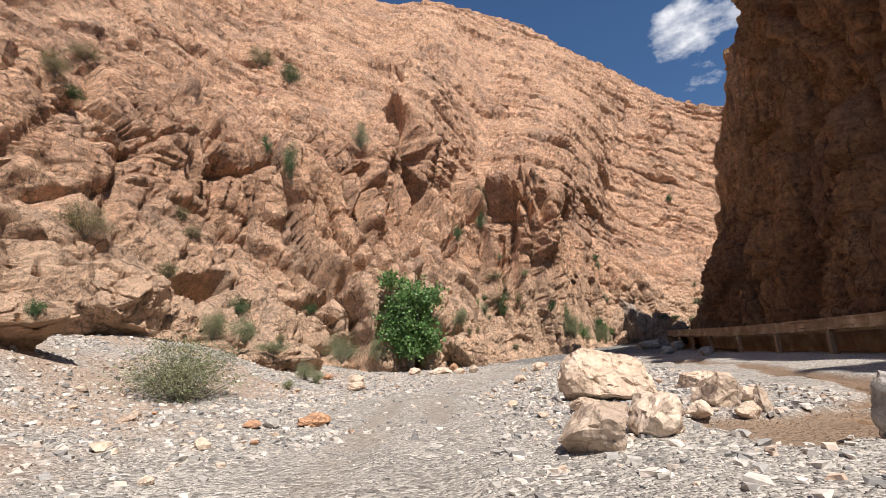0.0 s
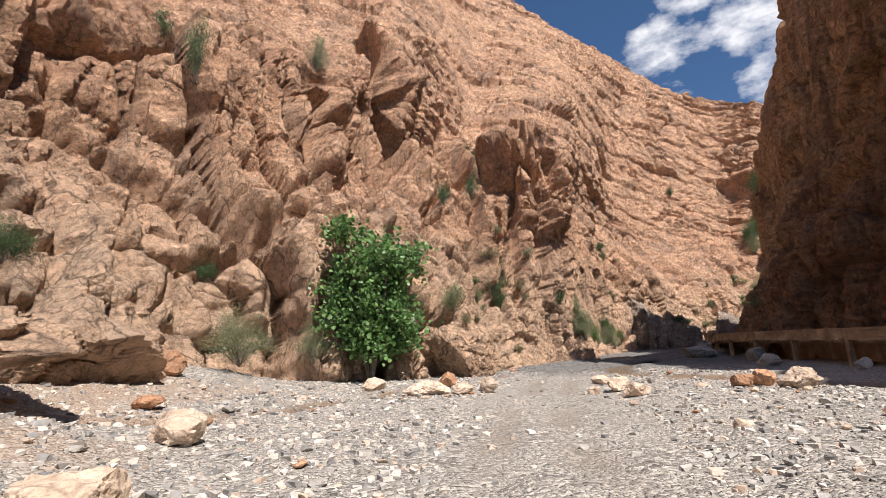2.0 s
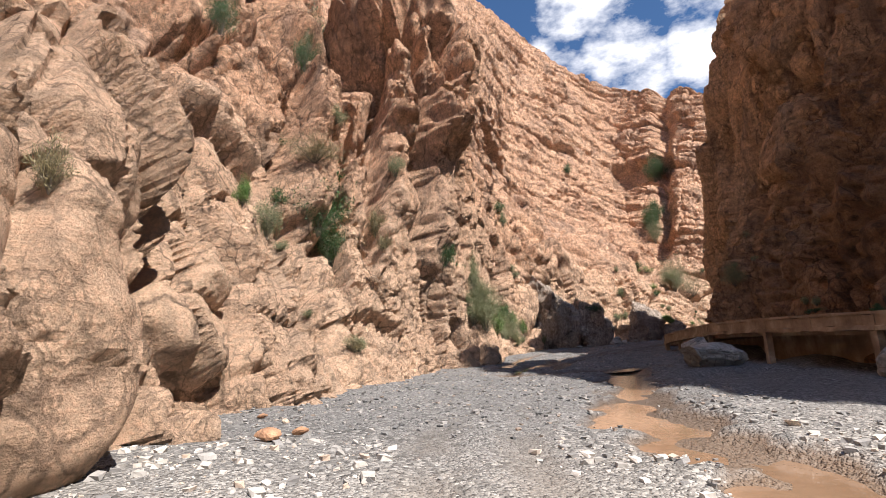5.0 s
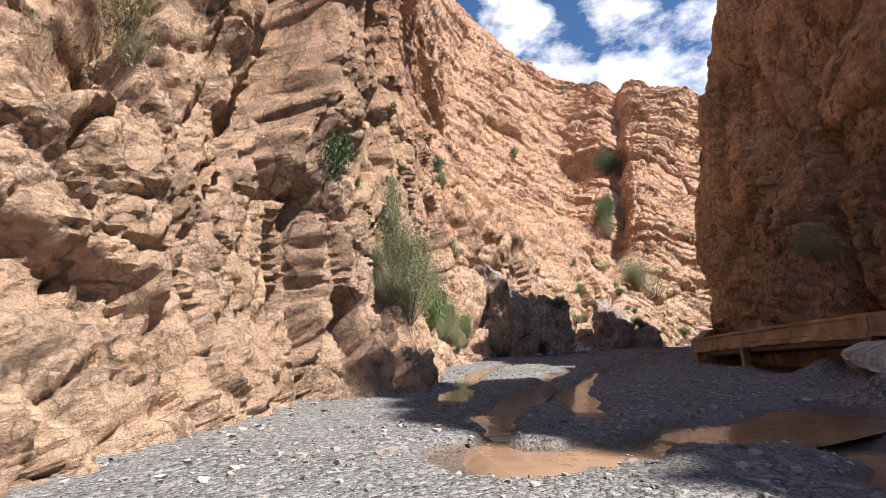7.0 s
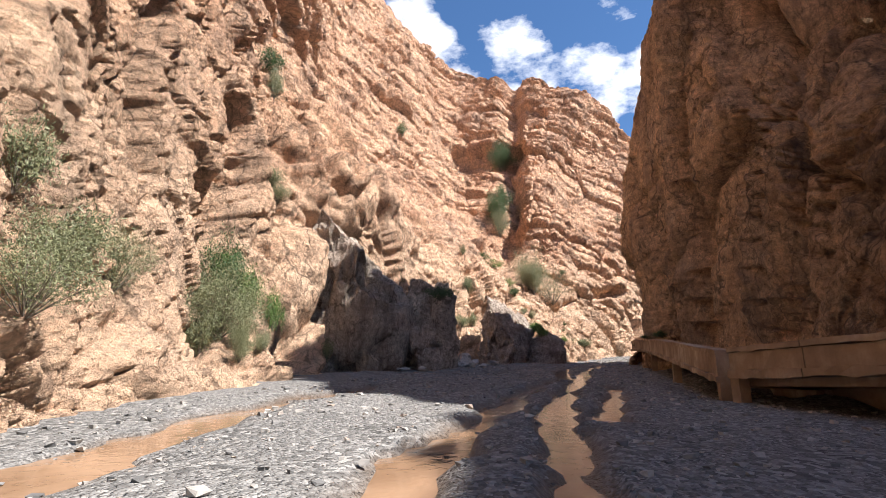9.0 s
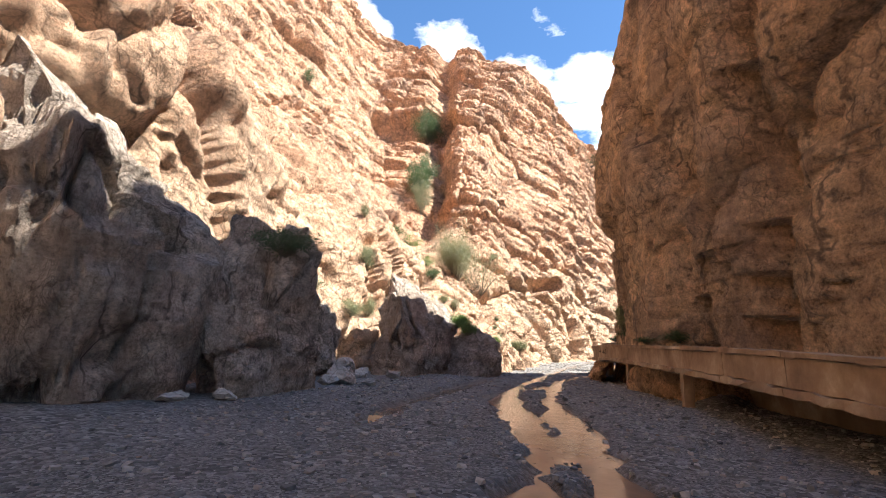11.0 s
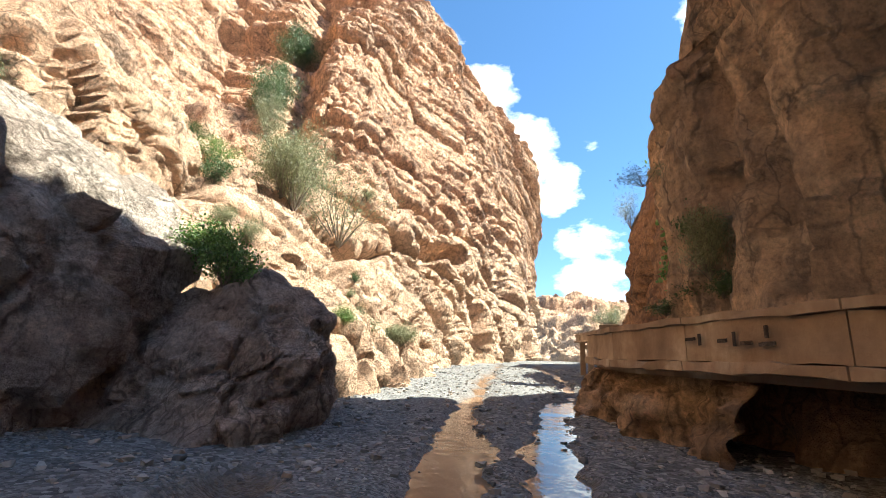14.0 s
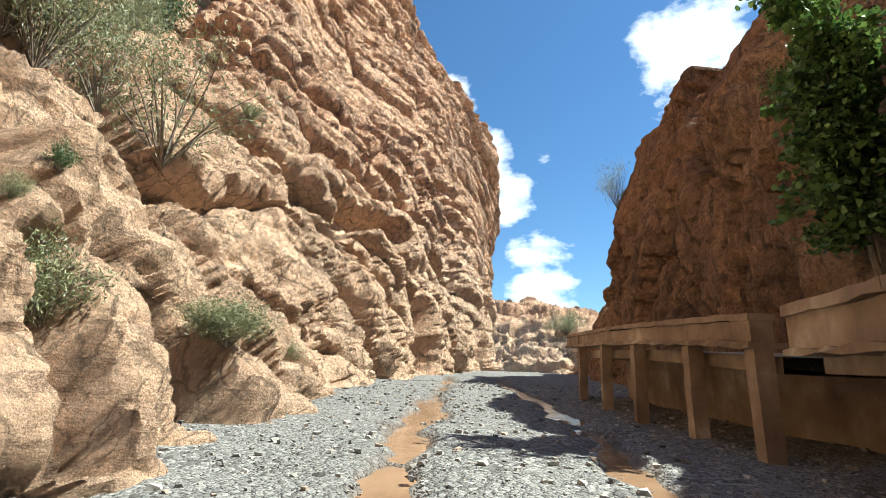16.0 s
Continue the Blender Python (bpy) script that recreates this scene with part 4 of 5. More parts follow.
for i, (x, y, w, d, h) in enumerate([(52.3, 115.6, 1.6, 1.3, 1.1), (53.4, 116.4, 1.3, 1.1, 0.9), (51.4, 115.2, 1.1, 0.9, 0.6), (54.6, 118.6, 1.8, 1.4, 1.4), (53.0, 114.2, 0.8, 0.7, 0.45), (56.4, 119.0, 1.2, 1.0, 0.7), (45.4, 111.9, 1.0, 0.8, 0.4), (43.9, 112.1, 0.9, 0.8, 0.35), (57.2, 117.2, 0.9, 0.8, 0.5)]):
    boulder("boulder", x, y, (w, d, h), STONE_GREY, "grey fallen boulder in the shade of the cliff", 90 + i, 41 * i, group="fallen boulders under the cliff")
# rockfall by the parapet
for i, (x, y, w, d, h) in enumerate([(28.6, 74.6, 3.6, 2.6, 1.9), (31.5, 78.4, 3.0, 2.0, 1.5), (22.6, 45.5, 1.3, 1.2, 1.1), (23.8, 57.0, 1.8, 1.5, 1.2), (24.2, 50.0, 1.2, 1.0, 0.9), (29.2, 66.0, 2.6, 2.0, 1.8)]):
    boulder("boulder", x, y, (w, d, h), STONE_GREY, "grey-brown shaded boulder below the road parapet", 120 + i, 47 * i, group="boulders below the parapet")

# ---- raised road with its concrete parapet ----


def concrete_material():
    m, n, l, b = mat_nodes("weathered_concrete", 0.88)
    p = coords(n, l)
    big = noise_tex(n, l, p, 0.7, 6, 0.65)
    streak = noise_tex(n, l, coords(n, l, (1.6, 1.6, 0.25)), 1.0, 5, 0.6)
    col = ramp(n, l, big, [(0.3, (0.20, 0.135, 0.09)), (0.5, (0.34, 0.235, 0.155)), (0.6, (0.44, 0.33, 0.225)), (0.72, (0.62, 0.50, 0.36))])
    col = mix(n, l, ramp(n, l, streak, [(0.5, grey(0)), (0.7, grey(0.6))]), col, (0.20, 0.125, 0.08))
    l.new(col, b.inputs["Base Color"])
    c = bump(n, l, b, big, 0.4, 0.06)
    bump(n, l, b, noise_tex(n, l, p, 14, 6, 0.7), 0.5, 0.02, c)
    return m


CONCRETE = concrete_material()


def worn_box(bm, corners_low, corners_high, cuts, seed, wear=0.025):
    """A bar between two four-cornered ends, cut along its length and chipped."""
    rng = np.random.RandomState(seed)
    low, high = np.array(corners_low, float), np.array(corners_high, float)
    rings = []
    for k in range(cuts + 1):
        t = k / cuts
        c = low + (high - low) * t + (rng.uniform(-wear, wear, (4, 3)) if 0 < k < cuts else 0)
        rings.append([bm.verts.new(v) for v in c])
    for a, b in zip(rings[:-1], rings[1:]):
        for i in range(4):
            bm.faces.new((a[i], a[(i + 1) % 4], b[(i + 1) % 4], b[i]))
    bm.faces.new(rings[0][::-1])
    bm.faces.new(rings[-1])
    bmesh.ops.recalc_face_normals(bm, faces=bm.faces)


def beam_end(p, nrm, z0, z1, thick):
    a, b = p, p + nrm * thick
    return [(a[0], a[1], z0), (b[0], b[1], z0), (b[0], b[1], z1), (a[0], a[1], z1)]


def parapet(line, depth, label, bay=3.4, thick=0.35, coping=0.14, flange=0.2, post_every=2, seed=0, posts_to=999):
    """A run of parapet panels on posts; line: (x, y, top z). Its left face looks at the river."""
    pts = np.array(line, float)
    seg = np.linalg.norm(np.diff(pts[:, :2], axis=0), axis=1)
    total = seg.sum()
    n = max(2, int(round(total / bay)))
    at = np.interp(np.linspace(0, total, n + 1), np.concatenate([[0], np.cumsum(seg)]), np.arange(len(pts)))
    q = glide(pts, at)
    base = new("parapet_wall")
    base.location = (q[0][0], q[0][1], q[0][2] - depth)
    tagged(base, label, "wall", "concrete parapet runs")
    inv = Matrix.Translation(-base.location)

    def keep(name, bm, lab=""):
        bm.transform(inv)
        return part(name, bm, CONCRETE, base, lab)

    for i in range(n):
        a, b = q[i], q[i + 1]
        d = (b - a)[:2] / np.linalg.norm((b - a)[:2])
        nrm = np.array((d[1], -d[0]))
        ga, gb = a[:2] + d * 0.012, b[:2] - d * 0.012
        bm = bmesh.new()
        worn_box(bm, beam_end(ga, nrm, a[2] - depth, a[2] - coping, thick), beam_end(gb, nrm, b[2] - depth, b[2] - coping, thick), 6, seed + i)
        keep("panel", bm)
        bm = bmesh.new()
        worn_box(bm, beam_end(ga - nrm * 0.06, nrm, a[2] - coping + 0.004, a[2], thick + 0.12), beam_end(gb - nrm * 0.06, nrm, b[2] - coping + 0.004, b[2], thick + 0.12), 8, seed + 50 + i, 0.02)
        keep("coping", bm)
        bm = bmesh.new()
        worn_box(bm, beam_end(ga - nrm * 0.10, nrm, a[2] - depth - flange, a[2] - depth - 0.004, thick + 0.3), beam_end(gb - nrm * 0.10, nrm, b[2] - depth - flange, b[2] - depth - 0.004, thick + 0.3), 8, seed + 90 + i, 0.035)
        keep("ledge", bm)
        if (i % post_every == 0 or i == n - 1) and i <= posts_to:
            c = a if i % post_every == 0 else b - np.array((d[0], d[1], 0)) * 0.3
            foot = ground_z(c[0], c[1]) - 0.5
            w = 0.3
            ring = lambda z: [(c[0] - nrm[0] * 0.02, c[1] - nrm[1] * 0.02, z), (c[0] + nrm[0] * w, c[1] + nrm[1] * w, z),
                              (c[0] + nrm[0] * w + d[0] * w, c[1] + nrm[1] * w + d[1] * w, z), (c[0] + d[0] * w - nrm[0] * 0.02, c[1] + d[1] * w - nrm[1] * 0.02, z)]
            bm = bmesh.new()
            worn_box(bm, ring(foot), ring(c[2] - depth - flange - 0.004), 5, seed + 130 + i, 0.015)
            keep("post", bm)
            if i % 4 == 0:
                bm = bmesh.new()
                worn_box(bm, beam_end(a[:2] - nrm * 0.05, nrm, a[2] - depth + 0.004, a[2] - coping - 0.004, 0.045), beam_end(a[:2] - nrm * 0.05 + d * 0.4, nrm, a[2] - depth + 0.004, a[2] - coping - 0.004, 0.045), 2, seed + i)
                keep("pilaster", bm)
    return base


RUN_A = [(25, -14, 2.6), (25.5, 25, 2.7), (26, 45, 2.8), (28.5, 62, 3.3), (33, 78, 3.7), (40.2, 91.4, 3.35)]
RUN_B = [(40.5, 91.8, 3.3), (52, 99.5, 4.45), (62.6, 106.2, 5.2), (65.4, 108.4, 5.42), (69.8, 111.3, 5.6), (72.6, 112.5, 5.75)]
RUN_C = [(73.6, 112.3, 6.05), (76.6, 112.15, 6.35), (79.6, 112.4, 6.5)]
RUN_D = [(80.2, 112.75, 6.5), (87, 115.3, 7.1), (94, 117.9, 7.5)]
parapet(RUN_A, 0.6, "long shaded brown concrete parapet carried on posts", seed=1)
run_b = parapet(RUN_B, 0.72, "stained brown concrete parapet along the raised road", 3.0, 0.35, 0.12, 0.16, 3, seed=300, posts_to=10)
parapet(RUN_C, 0.66, "thick concrete parapet with pale worn patches", 3.0, 0.45, 0.16, 0.08, 1, seed=600)
parapet(RUN_D, 0.48, "low concrete parapet on square posts", 3.2, 0.35, 0.12, 0.1, 1, seed=900)


def paint_marks(wall, line, u, marks):
    """Faded dark strokes on the outer face of a parapet panel."""
    a, b = glide(np.array(line, float), np.array([u, u + 0.05]))
    d = (b - a) / np.linalg.norm((b - a)[:2])
    nrm = np.array((d[1], -d[0]))
    for along_m, up, w, h in marks:
        c = a + d * along_m
        bm = bmesh.new()
        worn_box(bm, beam_end(c[:2] - nrm * 0.045, nrm, c[2] - 0.6 + up, c[2] - 0.6 + up + h, 0.018), beam_end(c[:2] - nrm * 0.045 + d[:2] * w, nrm, c[2] - 0.6 + up, c[2] - 0.6 + up + h, 0.018), 3, int(along_m * 100), 0.006)
        bm.transform(Matrix.Translation(-wall.location))
        part("paint_mark", bm, PAINT, wall, "faded dark paint stroke")


PAINT = stone_material("faded_black_paint", (0.10, 0.075, 0.06), (0.07, 0.055, 0.045), (0.045, 0.035, 0.03))
paint_marks(run_b, RUN_B, 3.1, [(0.0, 0.1, 0.28, 0.05), (0.1, 0.2, 0.06, 0.16), (0.4, 0.12, 0.22, 0.05), (0.72, 0.1, 0.05, 0.2), (0.9, 0.16, 0.2, 0.05), (1.5, 0.12, 0.06, 0.18), (1.64, 0.2, 0.26, 0.05)])


def foundation():
    """Crumbling rock and mud wall under the end of the parapet, set back below its ledge."""
    line = glide(np.array([(66.2, 109.4), (69.9, 111.8), (72.3, 112.9), (73.6, 113.1), (74.6, 112.2)]), np.linspace(0, 4, 110))
    d = np.gradient(line, axis=0)
    d /= np.linalg.norm(d, axis=1, keepdims=True)
    nrm = np.stack([d[:, 1], -d[:, 0]], 1)
    rows = []
    for k in np.linspace(0, 1, 30):
        z = 3.3 + k * np.interp(line[:, 0], (66, 74), (1.15, 1.5))
        rows.append(np.column_stack([line + nrm * (0.35 + 0.5 * k * k), z]))
    p = np.stack(rows, 1).reshape(-1, 3)
    out = 0.5 * (cells(p * (1.1, 1.1, 0.9), 9)[0] - 0.5) + 0.22 * fbm(p / 0.5, 3, 0.6, 12)
    p[:, :2] -= np.repeat(nrm, 30, 0) * out[:, None]
    return tagged(new("foundation", grid_mesh("foundation", p, 110, 30, ROCK_R)), "crumbling brown rock foundation under the parapet", "foundation", kind="structure")


foundation()


def road_deck(line):
    """The raised road and the undercut bank under it, between parapet and cliff."""
    pts = np.array(line, float)
    q = glide(pts, np.linspace(0, len(pts) - 1, 12 * len(pts)))
    d = np.gradient(q[:, :2], axis=0)
    d /= np.maximum(np.linalg.norm(d, axis=1, keepdims=True), 1e-6)
    nrm = np.stack([d[:, 1], -d[:, 0]], 1)
    top = q[:, 2] - 0.72
    rows = [np.column_stack([q[:, :2] + nrm * off, top + drop]) for off, drop in ((7.0, 0.1), (0.42, 0.0), (0.42, -0.28), (2.6, -0.3), (2.9, -4.5))]
    me = grid_mesh("road", np.stack(rows, 1).reshape(-1, 3), len(q), 5, CONCRETE, False)
    return tagged(new("road", me), "raised road deck undercut along its outer edge", "road", kind="structure")


for run in (RUN_A, RUN_B, RUN_C, RUN_D):
    road_deck(run)


# ---- plants ----
def leaf_material(name, light, dark, through=0.25):
    m, n, l, b = mat_nodes(name, 0.42)
    b.inputs["Specular IOR Level"].default_value = 0.5
    g = n.new("ShaderNodeNewGeometry")
    col = ramp(n, l, g.outputs["Random Per Island"], [(0.0, dark), (0.55, light), (1.0, tuple(c * 1.35 for c in light))])
    l.new(col, b.inputs["Base Color"])
    t = n.new("ShaderNodeBsdfTranslucent")
    l.new(col, t.inputs["Color"])
    mixer = n.new("ShaderNodeMixShader")
    mixer.inputs[0].default_value = through
    l.new(b.outputs[0], mixer.inputs[1])
    l.new(t.outputs[0], mixer.inputs[2])
    l.new(mixer.outputs[0], n["Material Output"].inputs["Surface"])
    return m


LEAVES = {
    "fig": leaf_material("fig_leaves", (0.19, 0.33, 0.11), (0.07, 0.15, 0.05), 0.4),
    "green": leaf_material("dark_green_leaves", (0.075, 0.135, 0.045), (0.028, 0.06, 0.022)),
    "olive": leaf_material("grey_green_leaves", (0.25, 0.265, 0.14), (0.115, 0.135, 0.068)),
    "dry": leaf_material("dry_grass_blades", (0.33, 0.28, 0.15), (0.17, 0.145, 0.08)),
    "bright": leaf_material("fresh_green_leaves", (0.145, 0.24, 0.06), (0.06, 0.12, 0.032)),
}


def bark_material():
    m, n, l, b = mat_nodes("grey_bark", 0.9)
    p = coords(n, l, (6, 6, 1.5))
    f = noise_tex(n, l, p, 3, 6)
    l.new(ramp(n, l, f, [(0.3, (0.10, 0.08, 0.06)), (0.7, (0.28, 0.235, 0.19))]), b.inputs["Base Color"])
    bump(n, l, b, f, 0.6, 0.02)
    return m


BARK = bark_material()


def limbs_mesh(name, paths, sides=5):
    """Tapered tubes along paths of (x, y, z, radius)."""
    verts, faces = [], []
    for path in paths:
        path = np.array(path, float)
        for i, q in enumerate(path):
            d = path[min(i + 1, len(path) - 1), :3] - path[max(i - 1, 0), :3]
            d = d / max(np.linalg.norm(d), 1e-6)
            a = np.cross(d, (0.31, 0.9, 0.2))
            a /= np.linalg.norm(a)
            b = np.cross(d, a)
            for k in range(sides):
                t = 2 * math.pi * k / sides
                verts.append(q[:3] + q[3] * (a * math.cos(t) + b * math.sin(t)))
        base = len(verts) - len(path) * sides
        for i in range(len(path) - 1):
            for k in range(sides):
                o = base + i * sides
                faces.append((o + k, o + (k + 1) % sides, o + sides + (k + 1) % sides, o + sides + k))
    me = bpy.data.meshes.new(name)
    me.from_pydata([tuple(v) for v in verts], [], faces)
    me.materials.append(BARK)
    return me


def leaves_mesh(name, places, ways, sizes, material, rng, slim=0.5, lobes=False):
    """One small folded leaf at each place, pointing along its way."""
    n = len(places)
    w = ways / np.maximum(np.linalg.norm(ways, axis=1, keepdims=True), 1e-6)
    side = np.cross(w, rng.normal(size=(n, 3)))
    side /= np.maximum(np.linalg.norm(side, axis=1, keepdims=True), 1e-6)
    nrm = np.cross(w, side)
    L, S = sizes[:, None], sizes[:, None] * slim
    if lobes:
        prof = [(0, 0, 0), (0.22, 0.75, 0.10), (0.55, 0.42, 0.05), (0.72, 0.62, 0.10), (1.0, 0, -0.12), (0.72, -0.62, 0.10), (0.55, -0.42, 0.05), (0.22, -0.75, 0.10)]
        faces0 = [(0, 1, 2, 3), (0, 3, 4), (0, 4, 5), (0, 5, 6, 7)]
    else:
        prof = [(0, 0, 0), (0.5, 0.5, 0.08), (1.0, 0, -0.05), (0.5, -0.5, 0.08)]
        faces0 = [(0, 1, 2), (0, 2, 3)]
    m = len(prof)
    v = np.stack([places + w * (L * a) + side * (S * b) + nrm * (L * c) for a, b, c in prof], 1).reshape(-1, 3)
    loops, starts, at = [], [], 0
    for f in faces0:
        loops.append(np.array(f))
    sizes_f = np.array([len(f) for f in faces0])
    per = np.concatenate(loops)
    allv = (np.arange(n)[:, None] * m + per[None, :]).ravel().astype(np.int32)
    st = (np.arange(n)[:, None] * sizes_f.sum() + np.concatenate([[0], np.cumsum(sizes_f)[:-1]])[None, :]).ravel().astype(np.int32)
    me = bpy.data.meshes.new(name)
    me.vertices.add(len(v))
    me.vertices.foreach_set("co", v.astype(np.float32).ravel())
    me.loops.add(len(allv))
    me.loops.foreach_set("vertex_index", allv)
    me.polygons.add(len(st))
    me.polygons.foreach_set("loop_start", st)
    me.update(calc_edges=True)
    me.materials.append(material)
    return me


def shrub_model(kind, seed, big=False):
    """A shrub 1 m wide and 1 m high: (stems mesh, foliage mesh)."""
    rng = np.random.RandomState(seed)
    feathery = kind in ("olive", "dry", "sparse")
    stems, places, ways = [], [], []
    count = {"dry": 30, "sparse": 18, "olive": 34}.get(kind, 26)
    for _ in range(count):
        a = rng.uniform(0, 2 * math.pi)
        lean = rng.uniform(0.05, 1.0) ** 0.7
        tip = np.array((math.cos(a) * 0.52 * lean, math.sin(a) * 0.52 * lean, rng.uniform(0.45, 1.0) * (1.08 - 0.45 * lean)))
        bend = rng.normal(0, 0.05, 3)
        path = []
        for t in np.linspace(0, 1, 6):
            q = tip * (t ** (0.8 if lean > 0.5 else 1.0)) + bend * math.sin(t * math.pi)
            q[2] += 0.10 * math.sin(t * math.pi) * lean
            path.append((*q, 0.007 * (1 - 0.8 * t)))
        stems.append(path)
        bushy = kind != "dry"
        for _ in range(int({"dry": 40, "olive": 110, "sparse": 60}.get(kind, 75) * (2.4 if big else 1.0))):
            t = 1.0 if bushy and rng.uniform() < 0.45 else rng.uniform(0.25, 1.02)
            k = min(int(t * 5), 4)
            q = np.array(path[k][:3]) + (np.array(path[k + 1][:3]) - np.array(path[k][:3])) * (t * 5 - k)
            spread = (0.095 if t == 1.0 else 0.08) if bushy else 0.07
            places.append(q + rng.normal(0, spread, 3))
            ways.append(tip * 0.4 + rng.normal(0, 1.0 if bushy else 0.45, 3) + (0, 0, 0.2))
    places, ways = np.array(places), np.array(ways)
    places[:, 2] = np.abs(places[:, 2])
    if kind == "dry":
        size, slim, mat = rng.uniform(0.08, 0.20, len(places)), 0.07, LEAVES["dry"]
    elif feathery:
        size, slim, mat = rng.uniform(0.035, 0.085, len(places)), 0.26, LEAVES["olive"]
    else:
        size, slim, mat = rng.uniform(0.04, 0.085, len(places)), 0.55, LEAVES[kind]
    if big:
        size = size * 0.55
    return limbs_mesh("stem", stems, 4), leaves_mesh("foliage", places, ways, size, mat, rng, slim)


SHRUBS = {}
PLANT_WORDS = {
    "green": "dark green leafy shrub growing from a rock crack",
    "olive": "feathery grey-green shrub rooted in the rock",
    "dry": "dry straw-coloured tuft on a rock ledge",
    "bright": "fresh light-green shrub at the cliff foot",
    "sparse": "sparse thin-branched bush on the rock face",
}


def shrub(kind, x, y, z, w, h, i):
    variant = (kind, i % 3, w > 1.7)
    if variant not in SHRUBS:
        SHRUBS[variant] = shrub_model(kind, 500 + 17 * len(SHRUBS), w > 1.7)
    stem, foliage = SHRUBS[variant]
    base = new("shrub")
    base.matrix_world = pose(x, y, z - 0.08 * h, 0, 0, 77 * i) @ Matrix.Diagonal((w, w, h, 1))
    for name, me in (("stem", stem), ("foliage", foliage)):
        ob = new(name, me)
        ob.parent = base
    return tagged(base, PLANT_WORDS[kind], "shrub", kind + " shrubs on the rocks")


# plants begin
for i, place in enumerate([(-9.3, 17.0, 0.6, 3.9, 2.5), (-10.9, 47.7, 1.9, 3.1, 3.1), (-8.7, 28.7, 0.9, 1.1, 1.1), (-13.8, 76.1, 36.7, 2.8, 5.6), (-12.7, 29.7, 3.2, 1.5, 1.8), (-18.3, 37.1, 4.0, 2.2, 2.6), (-8.0, 28.4, 0.7, 0.9, 0.8), (-8.6, 25.4, 0.5, 0.6, 0.6), (-11.3, 30.8, 2.5, 2.0, 0.9), (0.8, 57.7, 5.3, 1.6, 2.4), (-8.4, 53.7, 1.9, 2.0, 2.7), (21.5, 90.1, 3.9, 3.2, 3.2), (4.9, 76.9, 7.9, 1.4, 2.1), (20.4, 89.9, 4.5, 2.5, 2.8), (20.5, 90.3, 6.4, 1.6, 4.0), (21.2, 90.5, 4.8, 3.0, 3.2), (33.0, 110.0, 4.6, 1.3, 1.7), (32.0, 106.4, 2.8, 0.9, 1.6)]):
    shrub("olive", *place, i)
for i, place in enumerate([(33.1, 107.2, 3.2, 0.7, 1.1), (35.3, 113.3, 12.0, 1.3, 1.3), (35.3, 116.0, 20.2, 1.0, 2.5), (38.8, 112.5, 3.0, 0.7, 1.5), (43.5, 85.8, 7.4, 1.8, 2.3), (61.6, 125.9, 11.4, 1.3, 1.5), (58.6, 123.2, 6.9, 1.3, 1.3), (37.2, 75.2, 4.6, 0.5, 0.6), (76.7, 129.0, 13.0, 3.9, 5.1), (36.6, 74.1, 4.4, 0.5, 0.7), (43.8, 83.8, 9.2, 0.6, 0.6), (37.4, 73.1, 5.6, 0.3, 0.6), (44.7, 86.6, 9.0, 0.5, 0.8), (9.2, 75.9, 2.3, 1.1, 0.9), (6.9, 74.3, 3.8, 0.5, 0.4), (21.1, 91.1, 6.0, 3.9, 2.5), (31.6, 108.3, 3.9, 3.2, 3.5), (8.6, 84.1, 17.8, 1.6, 1.3)]):
    shrub("olive", *place, i)
for i, place in enumerate([(5.6, 76.9, 7.2, 0.7, 0.7), (12.9, 84.6, 14.5, 1.2, 1.7), (19.8, 89.5, 6.0, 0.6, 0.8), (23.7, 94.1, 5.7, 1.1, 1.1), (25.4, 96.2, 3.4, 1.9, 1.9), (19.3, 89.2, 8.6, 0.6, 0.7), (24.8, 98.0, 5.9, 1.2, 2.0), (25.8, 98.8, 4.5, 1.7, 1.7), (27.1, 103.3, 4.8, 2.0, 2.2), (30.8, 108.0, 3.0, 1.7, 2.5), (32.4, 107.7, 3.5, 1.2, 1.4), (31.2, 111.0, 5.2, 1.6, 2.4), (34.8, 113.3, 12.9, 1.5, 1.3), (59.9, 125.0, 7.1, 1.4, 1.4), (61.1, 124.3, 7.2, 1.3, 1.5), (62.8, 127.0, 11.2, 1.6, 1.8), (78.5, 122.6, 5.7, 1.5, 1.2), (90.4, 148.4, 27.2, 3.3, 7.1)]):
    shrub("olive", *place, i)
for i, place in enumerate([(68.7, 123.8, 9.1, 0.9, 0.9), (70.0, 109.3, 6.7, 1.0, 1.7), (74.8, 122.3, 5.7, 1.4, 1.4), (74.1, 122.4, 7.3, 0.4, 0.5), (84.1, 125.5, 5.6, 0.8, 0.8), (86.6, 131.8, 17.1, 1.2, 1.0), (70.0, 109.3, 7.3, 0.9, 1.1), (231.6, 138.8, 21.8, 11.5, 8.7), (63.5, 128.7, 16.1, 0.7, 1.4), (62.3, 126.6, 11.5, 1.0, 1.8), (69.5, 123.3, 8.5, 0.8, 1.2), (76.0, 129.3, 13.6, 3.8, 4.0), (78.3, 123.0, 5.9, 1.2, 0.9)]):
    shrub("olive", *place, i)
